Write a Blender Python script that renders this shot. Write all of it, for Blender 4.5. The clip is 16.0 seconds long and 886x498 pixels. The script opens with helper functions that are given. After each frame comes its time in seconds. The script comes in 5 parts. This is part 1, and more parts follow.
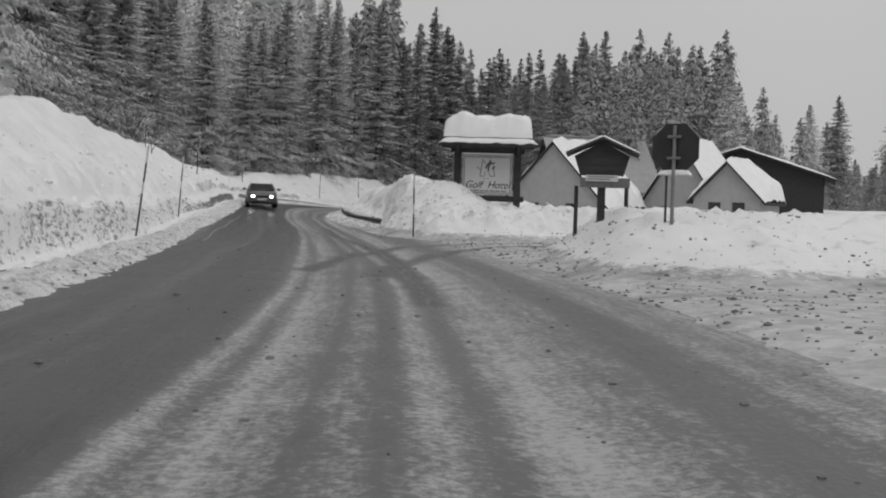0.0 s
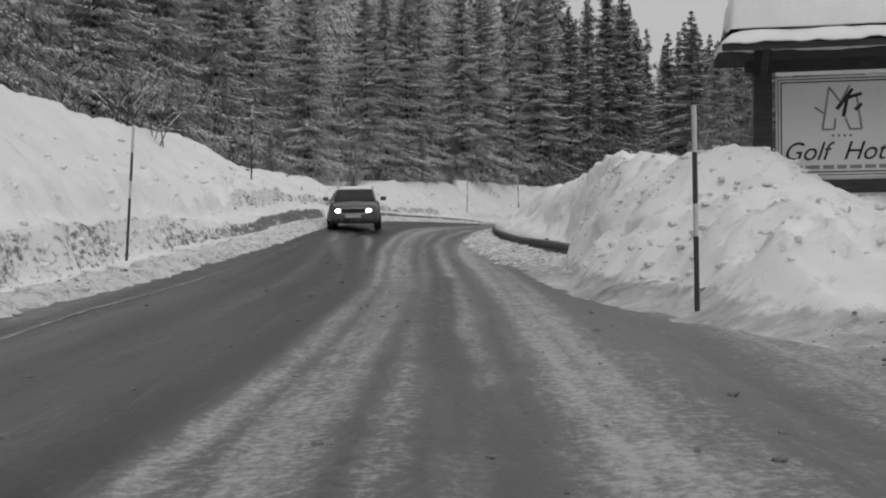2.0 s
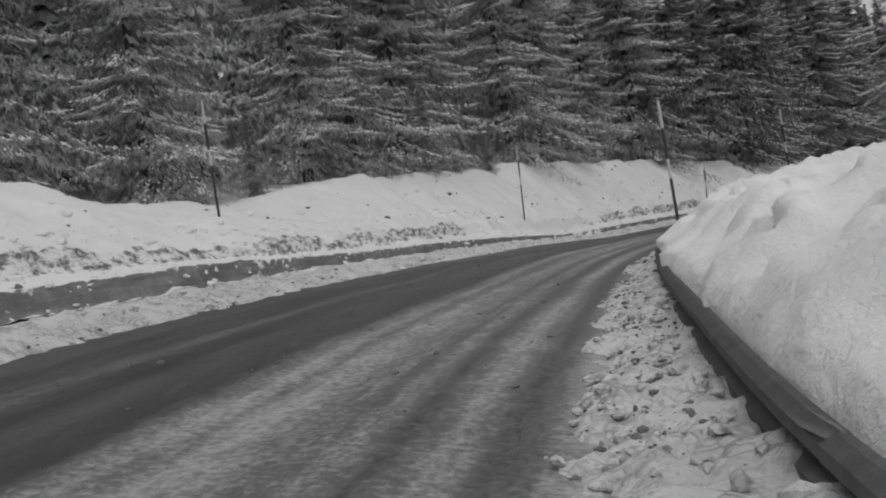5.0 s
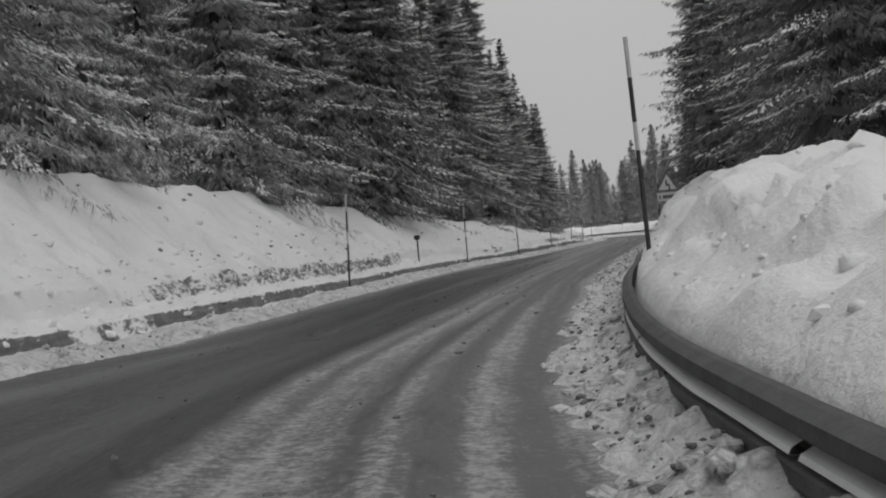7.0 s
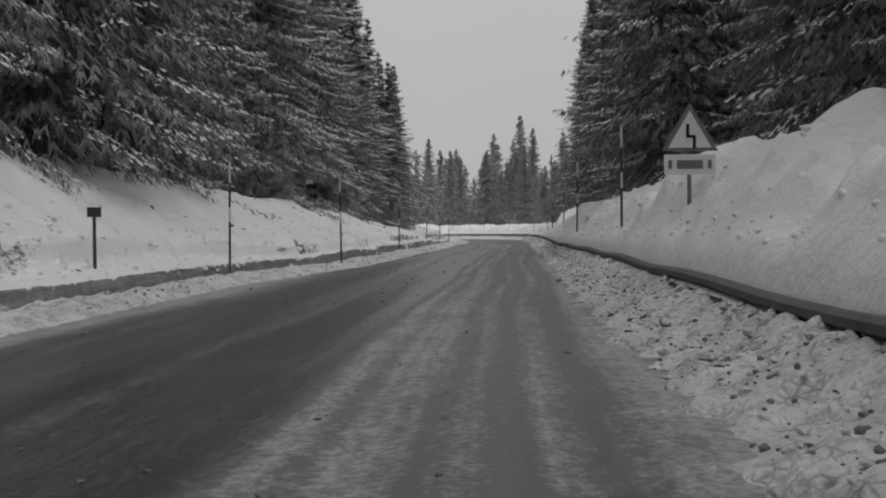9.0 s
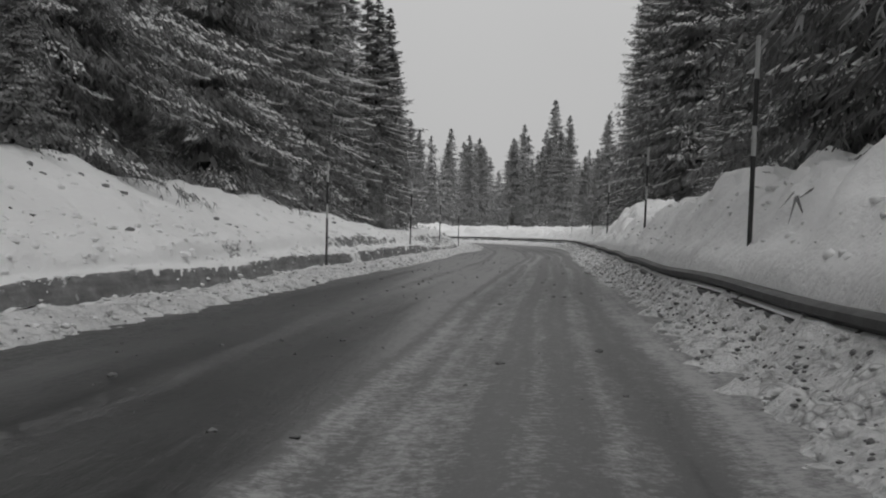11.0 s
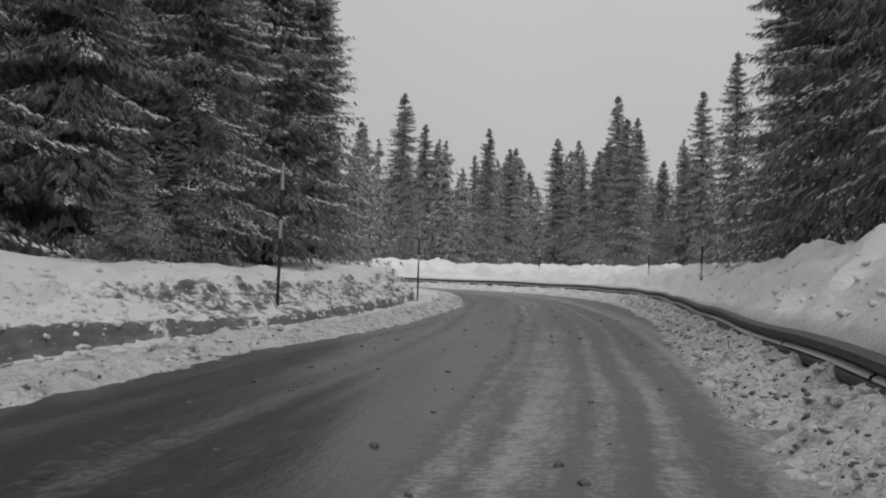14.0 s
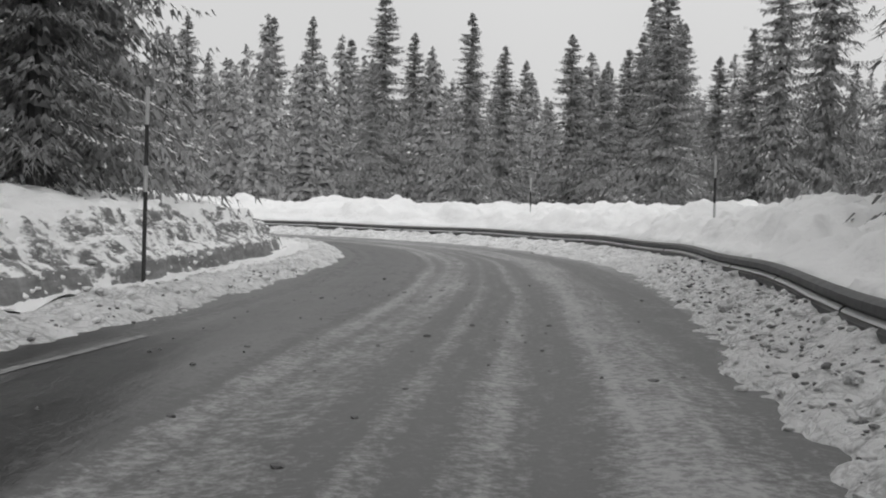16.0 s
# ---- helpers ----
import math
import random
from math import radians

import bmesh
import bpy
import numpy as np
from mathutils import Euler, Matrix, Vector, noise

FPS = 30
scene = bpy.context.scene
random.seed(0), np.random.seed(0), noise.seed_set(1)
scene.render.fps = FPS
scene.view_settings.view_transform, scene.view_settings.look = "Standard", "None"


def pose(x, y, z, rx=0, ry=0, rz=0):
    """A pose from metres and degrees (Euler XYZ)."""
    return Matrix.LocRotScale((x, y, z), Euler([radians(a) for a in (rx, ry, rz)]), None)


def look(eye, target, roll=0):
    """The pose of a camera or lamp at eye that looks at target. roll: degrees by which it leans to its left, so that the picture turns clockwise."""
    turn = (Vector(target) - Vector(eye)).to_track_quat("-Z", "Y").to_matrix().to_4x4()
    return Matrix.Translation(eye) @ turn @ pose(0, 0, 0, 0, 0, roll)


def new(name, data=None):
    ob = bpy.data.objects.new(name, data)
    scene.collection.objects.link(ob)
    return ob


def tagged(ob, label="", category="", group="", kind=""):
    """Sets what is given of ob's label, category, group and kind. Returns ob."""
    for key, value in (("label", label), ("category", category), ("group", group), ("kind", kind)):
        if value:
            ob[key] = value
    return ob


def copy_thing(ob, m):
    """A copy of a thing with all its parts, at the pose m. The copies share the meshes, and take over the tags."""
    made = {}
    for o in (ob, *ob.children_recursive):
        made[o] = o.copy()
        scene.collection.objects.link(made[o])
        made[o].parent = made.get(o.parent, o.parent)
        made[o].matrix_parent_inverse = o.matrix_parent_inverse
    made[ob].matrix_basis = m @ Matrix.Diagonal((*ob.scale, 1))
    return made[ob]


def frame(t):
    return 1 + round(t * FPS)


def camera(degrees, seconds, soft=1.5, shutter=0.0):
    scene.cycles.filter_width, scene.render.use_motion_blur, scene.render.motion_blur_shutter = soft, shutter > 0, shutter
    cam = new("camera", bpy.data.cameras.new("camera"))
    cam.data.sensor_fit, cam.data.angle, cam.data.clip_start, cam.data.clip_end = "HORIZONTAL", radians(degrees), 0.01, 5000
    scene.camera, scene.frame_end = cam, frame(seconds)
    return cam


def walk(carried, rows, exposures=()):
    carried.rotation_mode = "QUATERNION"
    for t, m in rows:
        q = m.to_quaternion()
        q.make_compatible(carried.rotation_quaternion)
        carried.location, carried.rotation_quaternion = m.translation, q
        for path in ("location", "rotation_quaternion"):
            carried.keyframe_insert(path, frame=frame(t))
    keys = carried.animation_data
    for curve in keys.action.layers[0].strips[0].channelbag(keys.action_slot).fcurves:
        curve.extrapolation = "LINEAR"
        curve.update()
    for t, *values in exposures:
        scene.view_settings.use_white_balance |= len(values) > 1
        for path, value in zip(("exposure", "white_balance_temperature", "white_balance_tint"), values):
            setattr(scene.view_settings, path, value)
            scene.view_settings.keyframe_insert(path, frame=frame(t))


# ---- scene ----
# ------------------------------------------------------------ camera and its way
cam = camera(43.9, 16.0, soft=2.0)
PATH = [
    (0, (-0.057, 0.151, 1.085), (0.490, 10.129, 0.709), 1.65),
    (0.5, (0.130, 6.876, 1.078), (0.055, 16.859, 0.499), 1.14),
    (1, (0.122, 13.621, 1.090), (-0.227, 23.588, 0.357), 0.39),
    (1.5, (-0.145, 20.266, 1.064), (-0.836, 30.231, 0.589), 0.24),
    (2, (-0.604, 26.848, 1.041), (-1.541, 36.800, 0.786), -0.80),
    (2.5, (-1.197, 33.240, 1.151), (-2.414, 43.157, 1.552), -0.41),
    (3, (-1.918, 39.552, 1.025), (-3.998, 49.328, 1.344), -0.36),
    (3.2, (-2.077, 42.005, 1.117), (-4.220, 51.771, 1.309), -0.31),
    (3.73, (-2.579, 48.703, 1.195), (-4.764, 58.460, 1.330), -1.62),
    (4.25, (-2.873, 55.529, 1.367), (-4.855, 65.330, 1.375), -4.53),
    (4.78, (-3.122, 62.302, 1.539), (-4.775, 72.164, 1.420), -7.42),
    (5.3, (-3.490, 68.843, 1.618), (-4.811, 78.754, 1.441), -8.67),
    (5.5, (-3.814, 71.282, 1.748), (-4.778, 81.228, 1.357), -7.96),
    (6, (-4.133, 77.330, 1.578), (-4.150, 87.328, 1.370), -8.17),
    (6.5, (-3.754, 83.362, 1.650), (-2.771, 93.314, 1.678), -7.63),
    (7, (-2.880, 89.280, 1.651), (-0.590, 99.014, 1.617), -5.35),
    (7.5, (-1.469, 95.180, 1.712), (1.939, 104.567, 2.239), -4.15),
    (8, (0.293, 101.063, 1.679), (3.804, 110.412, 2.201), -0.14),
    (8.2, (1.228, 103.515, 1.685), (4.773, 112.865, 1.836), -0.37),
    (8.5, (2.788, 107.292, 1.709), (6.321, 116.646, 1.582), -0.75),
    (9.07, (5.662, 114.265, 1.696), (9.297, 123.579, 1.517), -0.44),
    (9.65, (8.604, 121.021, 1.666), (12.427, 130.257, 1.374), 0.51),
    (10.23, (11.693, 127.810, 1.637), (15.644, 136.988, 1.232), 1.45),
    (10.8, (15.012, 134.879, 1.623), (18.884, 144.087, 1.167), 1.75),
    (11, (16.218, 137.315, 1.644), (19.590, 146.728, 1.483), 1.20),
    (11.5, (19.226, 143.755, 1.711), (22.141, 153.298, 2.369), 0.86),
    (12, (22.187, 150.079, 1.684), (25.122, 159.632, 2.040), 0.23),
    (12.5, (25.075, 156.254, 1.755), (27.966, 165.826, 1.603), 1.39),
    (13, (27.964, 161.983, 1.718), (30.635, 171.620, 1.755), 0.88),
    (13.5, (30.662, 167.681, 1.691), (33.265, 177.335, 1.843), 1.11),
    (14, (33.228, 173.134, 1.674), (36.074, 182.718, 1.874), 1.75),
    (14.5, (35.670, 178.511, 1.708), (38.517, 188.097, 1.755), 1.76),
    (15, (38.146, 183.692, 1.651), (40.845, 193.319, 1.467), 1.44),
    (15.5, (40.681, 188.874, 1.649), (43.306, 198.520, 1.408), 2.83),
    (16, (43.158, 193.882, 1.658), (45.720, 203.544, 1.351), 1.69),
]
walk(cam, [(t, look(eye, target, roll)) for t, eye, target, roll in PATH], exposures=[(0, 0.02), (3.0, 0.0), (5.5, -0.1), (8.5, -0.1), (11.0, 0.0), (15.5, 0.0), (16.0, 0.42)])

# ------------------------------------------------------------ overcast sky and the veiled sun
world = bpy.data.worlds.new("overcast_sky")
scene.world = world
world.use_nodes = True
wn, wl = world.node_tree.nodes, world.node_tree.links
wn.clear()
w_out, w_bg = wn.new("ShaderNodeOutputWorld"), wn.new("ShaderNodeBackground")
w_tc, w_sep, w_ramp = wn.new("ShaderNodeTexCoord"), wn.new("ShaderNodeSeparateXYZ"), wn.new("ShaderNodeValToRGB")
w_map = wn.new("ShaderNodeMapRange")
w_map.inputs["From Min"].default_value, w_map.inputs["From Max"].default_value = -0.1, 1.0
w_ramp.color_ramp.elements[0].position, w_ramp.color_ramp.elements[0].color = 0.0, (0.45, 0.45, 0.45, 1)
w_ramp.color_ramp.elements[1].position, w_ramp.color_ramp.elements[1].color = 0.7, (0.62, 0.62, 0.62, 1)
w_noise, w_mul, w_rng = wn.new("ShaderNodeTexNoise"), wn.new("ShaderNodeMix"), wn.new("ShaderNodeMapRange")
w_noise.inputs["Scale"].default_value, w_noise.inputs["Detail"].default_value = 2.2, 3
w_rng.inputs["To Min"].default_value, w_rng.inputs["To Max"].default_value = 0.9, 1.1
w_mul.data_type, w_mul.blend_type = "RGBA", "MULTIPLY"
w_mul.inputs[0].default_value = 1.0
wl.new(w_tc.outputs["Generated"], w_sep.inputs[0])
wl.new(w_sep.outputs["Z"], w_map.inputs["Value"])
wl.new(w_map.outputs[0], w_ramp.inputs[0])
wl.new(w_tc.outputs["Generated"], w_noise.inputs["Vector"])
wl.new(w_noise.outputs[0], w_rng.inputs["Value"])
wl.new(w_ramp.outputs[0], w_mul.inputs[6])
wl.new(w_rng.outputs[0], w_mul.inputs[7])
wl.new(w_mul.outputs[2], w_bg.inputs[0])
w_bg.inputs[1].default_value = 1.0
wl.new(w_bg.outputs[0], w_out.inputs[0])

sun = new("veiled_sun", bpy.data.lights.new("veiled_sun", "SUN"))
sun.data.energy, sun.data.angle = 0.6, radians(30)
sun.matrix_world = look((15, -60, 90), (0, 0, 0))

# ------------------------------------------------------------ materials
class Nodes:
    """A small builder for one node material."""

    def __init__(self, name, rough=0.8, spec=0.3, metal=0.0):
        self.mat = bpy.data.materials.new(name)
        self.mat.use_nodes = True
        self.t = self.mat.node_tree
        self.b = self.t.nodes["Principled BSDF"]
        self.b.inputs["Roughness"].default_value = rough
        self.b.inputs["Specular IOR Level"].default_value = spec
        self.b.inputs["Metallic"].default_value = metal

    def n(self, kind, **values):
        node = self.t.nodes.new(kind)
        for key, value in values.items():
            node.inputs[key.replace("_", " ")].default_value = value
        return node

    def link(self, a, b):
        self.t.links.new(a, b)

    def coords(self, which="Object", scale=(1, 1, 1)):
        tc, mp = self.n("ShaderNodeTexCoord"), self.n("ShaderNodeMapping")
        mp.inputs["Scale"].default_value = scale
        self.link(tc.outputs[which], mp.inputs[0])
        return mp.outputs[0]

    def noise(self, vec, scale, detail=4.0, rough=0.55):
        node = self.n("ShaderNodeTexNoise", Scale=scale, Detail=detail, Roughness=rough)
        self.link(vec, node.inputs["Vector"])
        return node.outputs[0]

    def ramp(self, fac, stops):
        node = self.n("ShaderNodeValToRGB")
        els = node.color_ramp.elements
        while len(els) < len(stops):
            els.new(0.5)
        for el, (pos, v) in zip(els, stops):
            el.position, el.color = pos, (v, v, v, 1)
        self.link(fac, node.inputs[0])
        return node.outputs[0]

    def mix(self, fac, a, b, mode="MIX"):
        node = self.n("ShaderNodeMix")
        node.data_type, node.blend_type = "RGBA", mode
        for value, slot in ((fac, 0), (a, 6), (b, 7)):
            if isinstance(value, (int, float)):
                node.inputs[slot].default_value = value if slot == 0 else (value, value, value, 1)
            else:
                self.link(value, node.inputs[slot])
        return node.outputs[2]

    def color(self, out):
        self.link(out, self.b.inputs["Base Color"])

    def rough(self, out):
        self.link(out, self.b.inputs["Roughness"])

    def bump(self, height, strength=0.5, distance=0.05):
        node = self.n("ShaderNodeBump", Strength=strength, Distance=distance)
        self.link(height, node.inputs["Height"])
        self.link(node.outputs[0], self.b.inputs["Normal"])


def plain(name, low, high, scale=6.0, rough=0.7, spec=0.3, metal=0.0, bump=0.2, stretch=(1, 1, 1)):
    """A grey surface with grain at two scales."""
    m = Nodes(name, rough, spec, metal)
    v = m.coords("Object", stretch)
    big, small = m.noise(v, scale, 4), m.noise(v, scale * 9, 3)
    mixed = m.mix(0.4, big, small)
    m.color(m.ramp(mixed, [(0.3, low), (0.7, high)]))
    if bump:
        m.bump(mixed, bump, 0.02)
    return m.mat


def snow_material(name, base, dirt_shade, speck):
    """Old ploughed snow: soft lumps, a little grit."""
    m = Nodes(name, 0.65, 0.25)
    v = m.coords("Object")
    big, mid, fine = m.noise(v, 0.5, 5), m.noise(v, 3.0, 6, 0.65), m.noise(v, 26.0, 4, 0.7)
    c = m.ramp(big, [(0.3, base - 0.07), (0.7, base)])
    # grey patches: dirt on the gritty snow, painted shade of pits on the clean
    stain_shade = m.ramp(mid, [(0.56, 0.0), (0.74, 1.0)])
    c = m.mix(stain_shade, c, dirt_shade)
    grit = m.ramp(fine, [(speck, 0.0), (speck + 0.06, 1.0)])
    c = m.mix(grit, c, 0.12)
    m.color(c)
    m.bump(m.mix(0.04, mid, fine), 0.6, 0.14)
    return m.mat


SNOW = snow_material("clean_snow", 0.92, 0.80, 0.80)
SNOW_GRIT = snow_material("gritty_plough_snow", 0.74, 0.55, 0.66)
SNOW_CAP = plain("settled_snow", 0.78, 0.88, 2.0, 0.6, 0.25, bump=0.25)


def slush_material():
    """Rough brown slush thrown up beside the tarmac."""
    m = Nodes("thrown_slush", 0.7, 0.35)
    v = m.coords("Object")
    big, mid, fine = m.noise(v, 1.3, 4), m.noise(v, 5.0, 6, 0.7), m.noise(v, 18.0, 5, 0.75)
    c = m.mix(m.ramp(mid, [(0.32, 0.0), (0.50, 1.0)]), 0.42, 0.86)
    c = m.mix(m.ramp(big, [(0.4, 0.0), (0.7, 0.35)]), c, 0.4)
    c = m.mix(m.ramp(fine, [(0.60, 0.0), (0.70, 0.8)]), c, 0.10)
    vor = m.n("ShaderNodeTexVoronoi", Scale=11.0)
    vor.feature = "DISTANCE_TO_EDGE"
    m.link(v, vor.inputs["Vector"])
    gap = m.ramp(vor.outputs["Distance"], [(0.02, 1.0), (0.14, 0.0)])
    patch = m.ramp(m.noise(v, 2.2, 3), [(0.48, 0.0), (0.64, 0.5)])
    c = m.mix(m.mix(1.0, gap, patch, "MULTIPLY"), c, 0.10)
    m.color(c)
    m.bump(m.mix(0.4, m.mix(0.5, mid, fine), vor.outputs["Distance"]), 1.0, 0.12)
    return m.mat


SLUSH = slush_material()


def bank_material():
    """White bank snow; where the sheet is marked as cut, the grey layered face shows through."""
    m = Nodes("ploughed_bank_snow", 0.6, 0.3)
    v, lay = m.coords("Object"), m.coords("Object", (0.6, 0.6, 8.0))
    big, mid, fine = m.noise(v, 0.5, 5), m.noise(v, 3.0, 6, 0.65), m.noise(v, 22.0, 4, 0.7)
    snow = m.ramp(big, [(0.3, 0.82), (0.7, 0.90)])
    snow = m.mix(m.ramp(mid, [(0.60, 0.0), (0.82, 0.5)]), snow, 0.72)
    snow = m.mix(m.ramp(fine, [(0.80, 0.0), (0.86, 0.6)]), snow, 0.3)
    a, b = m.noise(v, 2.6, 6, 0.7), m.noise(lay, 1.3, 4)
    ice = m.ramp(m.mix(0.5, a, b), [(0.34, 0.10), (0.50, 0.17), (0.68, 0.30)])
    cut = m.n("ShaderNodeAttribute")
    cut.attribute_name = "cut"
    add = m.n("ShaderNodeMath")
    m.link(cut.outputs["Fac"], add.inputs[0])
    crust = m.noise(m.coords("Object", (1.0, 1.0, 2.4)), 3.4, 6, 0.72)
    m.link(m.ramp(crust, [(0.3, 0.0), (0.7, 0.85)]), add.inputs[1])
    m.color(m.mix(m.ramp(add.outputs[0], [(0.74, 0.0), (1.16, 1.0)]), snow, ice))
    m.bump(m.mix(0.4, m.mix(0.06, mid, fine), crust), 0.7, 0.14)
    return m.mat


BANK = bank_material()


def road_material():
    """Wet tarmac under slush: dark wheel tracks and paler ridges that run with the road (UV: across, along)."""
    m = Nodes("slushy_tarmac", 0.45, 0.4)
    uv = m.coords("UV", (1, 1, 1))
    sep = m.n("ShaderNodeSeparateXYZ")
    m.link(uv, sep.inputs[0])
    wob = m.noise(m.coords("UV", (3, 0.7, 1)), 1.0, 3)
    fine = m.noise(m.coords("UV", (200, 40, 1)), 1.0, 5, 0.65)
    streak = m.noise(m.coords("UV", (70, 1.3, 1)), 1.0, 5, 0.55)
    mid = m.noise(m.coords("Object"), 1.1, 6, 0.65)
    spots = m.noise(m.coords("Object"), 9.0, 5, 0.75)
    add = m.n("ShaderNodeMath")
    add.operation = "MULTIPLY_ADD"
    add.inputs[1].default_value, add.inputs[2].default_value = 0.06, -0.03
    m.link(wob, add.inputs[0])
    across = m.n("ShaderNodeMath")
    m.link(sep.outputs["X"], across.inputs[0])
    m.link(add.outputs[0], across.inputs[1])
    # 0 is ten metres to the left of the lane's middle line, 1 ten metres to the right
    lanes = m.ramp(across.outputs[0], [(0.24, 0.95), (0.275, 0.35), (0.31, 0.02), (0.352, 0.06), (0.362, 0.38), (0.372, 0.04), (0.424, 0.05), (0.436, 0.90), (0.446, 0.55), (0.452, 0.85), (0.470, 0.72), (0.478, 0.42), (0.486, 0.78), (0.497, 0.32), (0.509, 0.85), (0.523, 0.34), (0.541, 0.95), (0.568, 0.70), (0.588, 0.36), (0.602, 0.42), (0.622, 0.8)])
    streak = m.ramp(streak, [(0.36, 0.0), (0.64, 1.0)])
    gritty = m.ramp(m.noise(m.coords("Object"), 16.0, 6, 0.8), [(0.40, 0.0), (0.62, 1.0)])
    k = m.mix(0.20, lanes, streak)
    k = m.mix(0.12, k, m.ramp(mid, [(0.35, 0.0), (0.65, 1.0)]))
    k = m.mix(0.12, k, m.ramp(fine, [(0.35, 0.0), (0.65, 1.0)]))
    k = m.mix(0.22, k, gritty)
    c = m.ramp(k, [(0.16, 0.026), (0.34, 0.055), (0.52, 0.14), (0.76, 0.40)])
    c = m.mix(m.ramp(spots, [(0.66, 0.0), (0.76, 0.7)]), c, 0.04)
    worn = m.n("ShaderNodeAttribute")
    worn.attribute_name = "worn"
    c = m.mix(m.ramp(worn.outputs["Fac"], [(0.0, 0.0), (1.0, 0.75)]), c, 0.07)
    m.color(c)
    m.rough(m.ramp(k, [(0.3, 0.32), (0.6, 0.75)]))
    m.bump(m.mix(0.5, fine, mid), 0.45, 0.03)
    return m.mat


ROAD = road_material()


def yard_material():
    """Driven-over snow of the hotel's entrance: pale, scuffed, with grit."""
    m = Nodes("driven_snow", 0.6, 0.3)
    v = m.coords("Object")
    big, mid, fine = m.noise(v, 0.35, 4), m.noise(v, 2.5, 6, 0.7), m.noise(v, 14.0, 5, 0.75)
    c = m.ramp(m.mix(0.5, big, mid), [(0.34, 0.16), (0.46, 0.36), (0.62, 0.60)])
    c = m.mix(m.ramp(fine, [(0.60, 0.0), (0.70, 0.8)]), c, 0.09)
    piled = m.n("ShaderNodeAttribute")
    piled.attribute_name = "piled"
    heap = m.mix(m.ramp(mid, [(0.56, 0.0), (0.74, 1.0)]), m.ramp(big, [(0.3, 0.74), (0.7, 0.86)]), 0.5)
    heap = m.mix(m.ramp(fine, [(0.66, 0.0), (0.74, 0.8)]), heap, 0.12)
    add = m.n("ShaderNodeMath")
    m.link(piled.outputs["Fac"], add.inputs[0])
    m.link(m.ramp(m.noise(v, 3.0, 5, 0.7), [(0.3, 0.0), (0.7, 0.8)]), add.inputs[1])
    c = m.mix(m.ramp(add.outputs[0], [(0.55, 0.0), (0.95, 1.0)]), c, heap)
    worn = m.n("ShaderNodeAttribute")
    worn.attribute_name = "worn"
    c = m.mix(m.ramp(worn.outputs["Fac"], [(0.0, 0.0), (1.0, 0.75)]), c, 0.07)
    m.color(c)
    m.bump(m.mix(0.5, mid, fine), 0.7, 0.05)
    return m.mat


YARD = yard_material()


def needle_material(name, low, high):
    m = Nodes(name, 0.75, 0.15)
    info = m.n("ShaderNodeObjectInfo")
    geo = m.n("ShaderNodeNewGeometry")
    v = m.noise(m.coords("Object"), 1.2, 3)
    c = m.ramp(m.mix(0.5, v, geo.outputs["Random Per Island"]), [(0.25, low), (0.75, high)])
    m.color(m.mix(m.ramp(info.outputs["Random"], [(0.0, 0.0), (1.0, 0.35)]), c, low))
    return m.mat


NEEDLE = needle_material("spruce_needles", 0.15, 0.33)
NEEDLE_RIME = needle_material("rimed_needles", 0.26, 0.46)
# frosted needles, paled further set by set: distance haze painted into their colour
NEEDLE_MID = needle_material("dusted_hazed_needles", 0.24, 0.36)
NEEDLE_FAR = needle_material("frost_haze_needles", 0.32, 0.42)
NEEDLE_HILL = needle_material("heavy_frost_haze_needles", 0.58, 0.72)
BARK = plain("spruce_bark", 0.04, 0.10, 5, 0.9, 0.1, bump=0.5, stretch=(1, 1, 0.3))
TWIG = plain("bare_twig", 0.05, 0.10, 9, 0.9, 0.1, bump=0.2)
TIMBER = plain("dark_stained_timber", 0.022, 0.055, 3, 0.7, 0.25, bump=0.3, stretch=(1, 1, 6))
TIMBER_MID = plain("weathered_timber", 0.10, 0.18, 3, 0.75, 0.25, bump=0.3, stretch=(6, 1, 1))
PLASTER = plain("grey_plaster", 0.32, 0.40, 2, 0.85, 0.2, bump=0.1)
STEEL = plain("dull_galvanised_steel", 0.16, 0.30, 5, 0.5, 0.5, 0.5, bump=0.1)
RUST = plain("dark_pole_paint", 0.03, 0.07, 8, 0.6, 0.3, bump=0.1)
PALE = plain("pale_pole_band", 0.45, 0.60, 8, 0.5, 0.3, bump=0.05)
PANEL = plain("cream_sign_panel", 0.50, 0.56, 1.5, 0.5, 0.3, bump=0.03)
INK = plain("black_sign_ink", 0.015, 0.03, 9, 0.6, 0.2, bump=0.0)
INK_SOFT = plain("faded_sign_ink", 0.16, 0.22, 9, 0.6, 0.2, bump=0.0)
SIGN_BACK = plain("dull_sign_back", 0.03, 0.05, 4, 0.55, 0.3, bump=0.05)
SIGN_FACE = plain("white_sign_face", 0.74, 0.82, 4, 0.45, 0.3, bump=0.02)
CAR_PAINT = plain("dark_car_paint", 0.06, 0.12, 3, 0.3, 0.5, 0.2, bump=0.0)
RUBBER = plain("tyre_rubber", 0.015, 0.03, 12, 0.85, 0.2, bump=0.1)
CHROME = plain("bright_trim", 0.5, 0.6, 8, 0.25, 0.5, 0.9, bump=0.0)
PLATE = plain("pale_plate", 0.45, 0.5, 5, 0.5, 0.3, bump=0.0)


def glass_material():
    m = Nodes("car_window_glass", 0.08, 0.6)
    m.b.inputs["Base Color"].default_value = (0.02, 0.02, 0.02, 1)
    return m.mat


def lamp_material():
    m = Nodes("lit_headlamp", 0.3, 0.5)
    m.b.inputs["Base Color"].default_value = (0.8, 0.8, 0.8, 1)
    m.b.inputs["Emission Color"].default_value = (1, 1, 1, 1)
    m.b.inputs["Emission Strength"].default_value = 8.0
    return m.mat


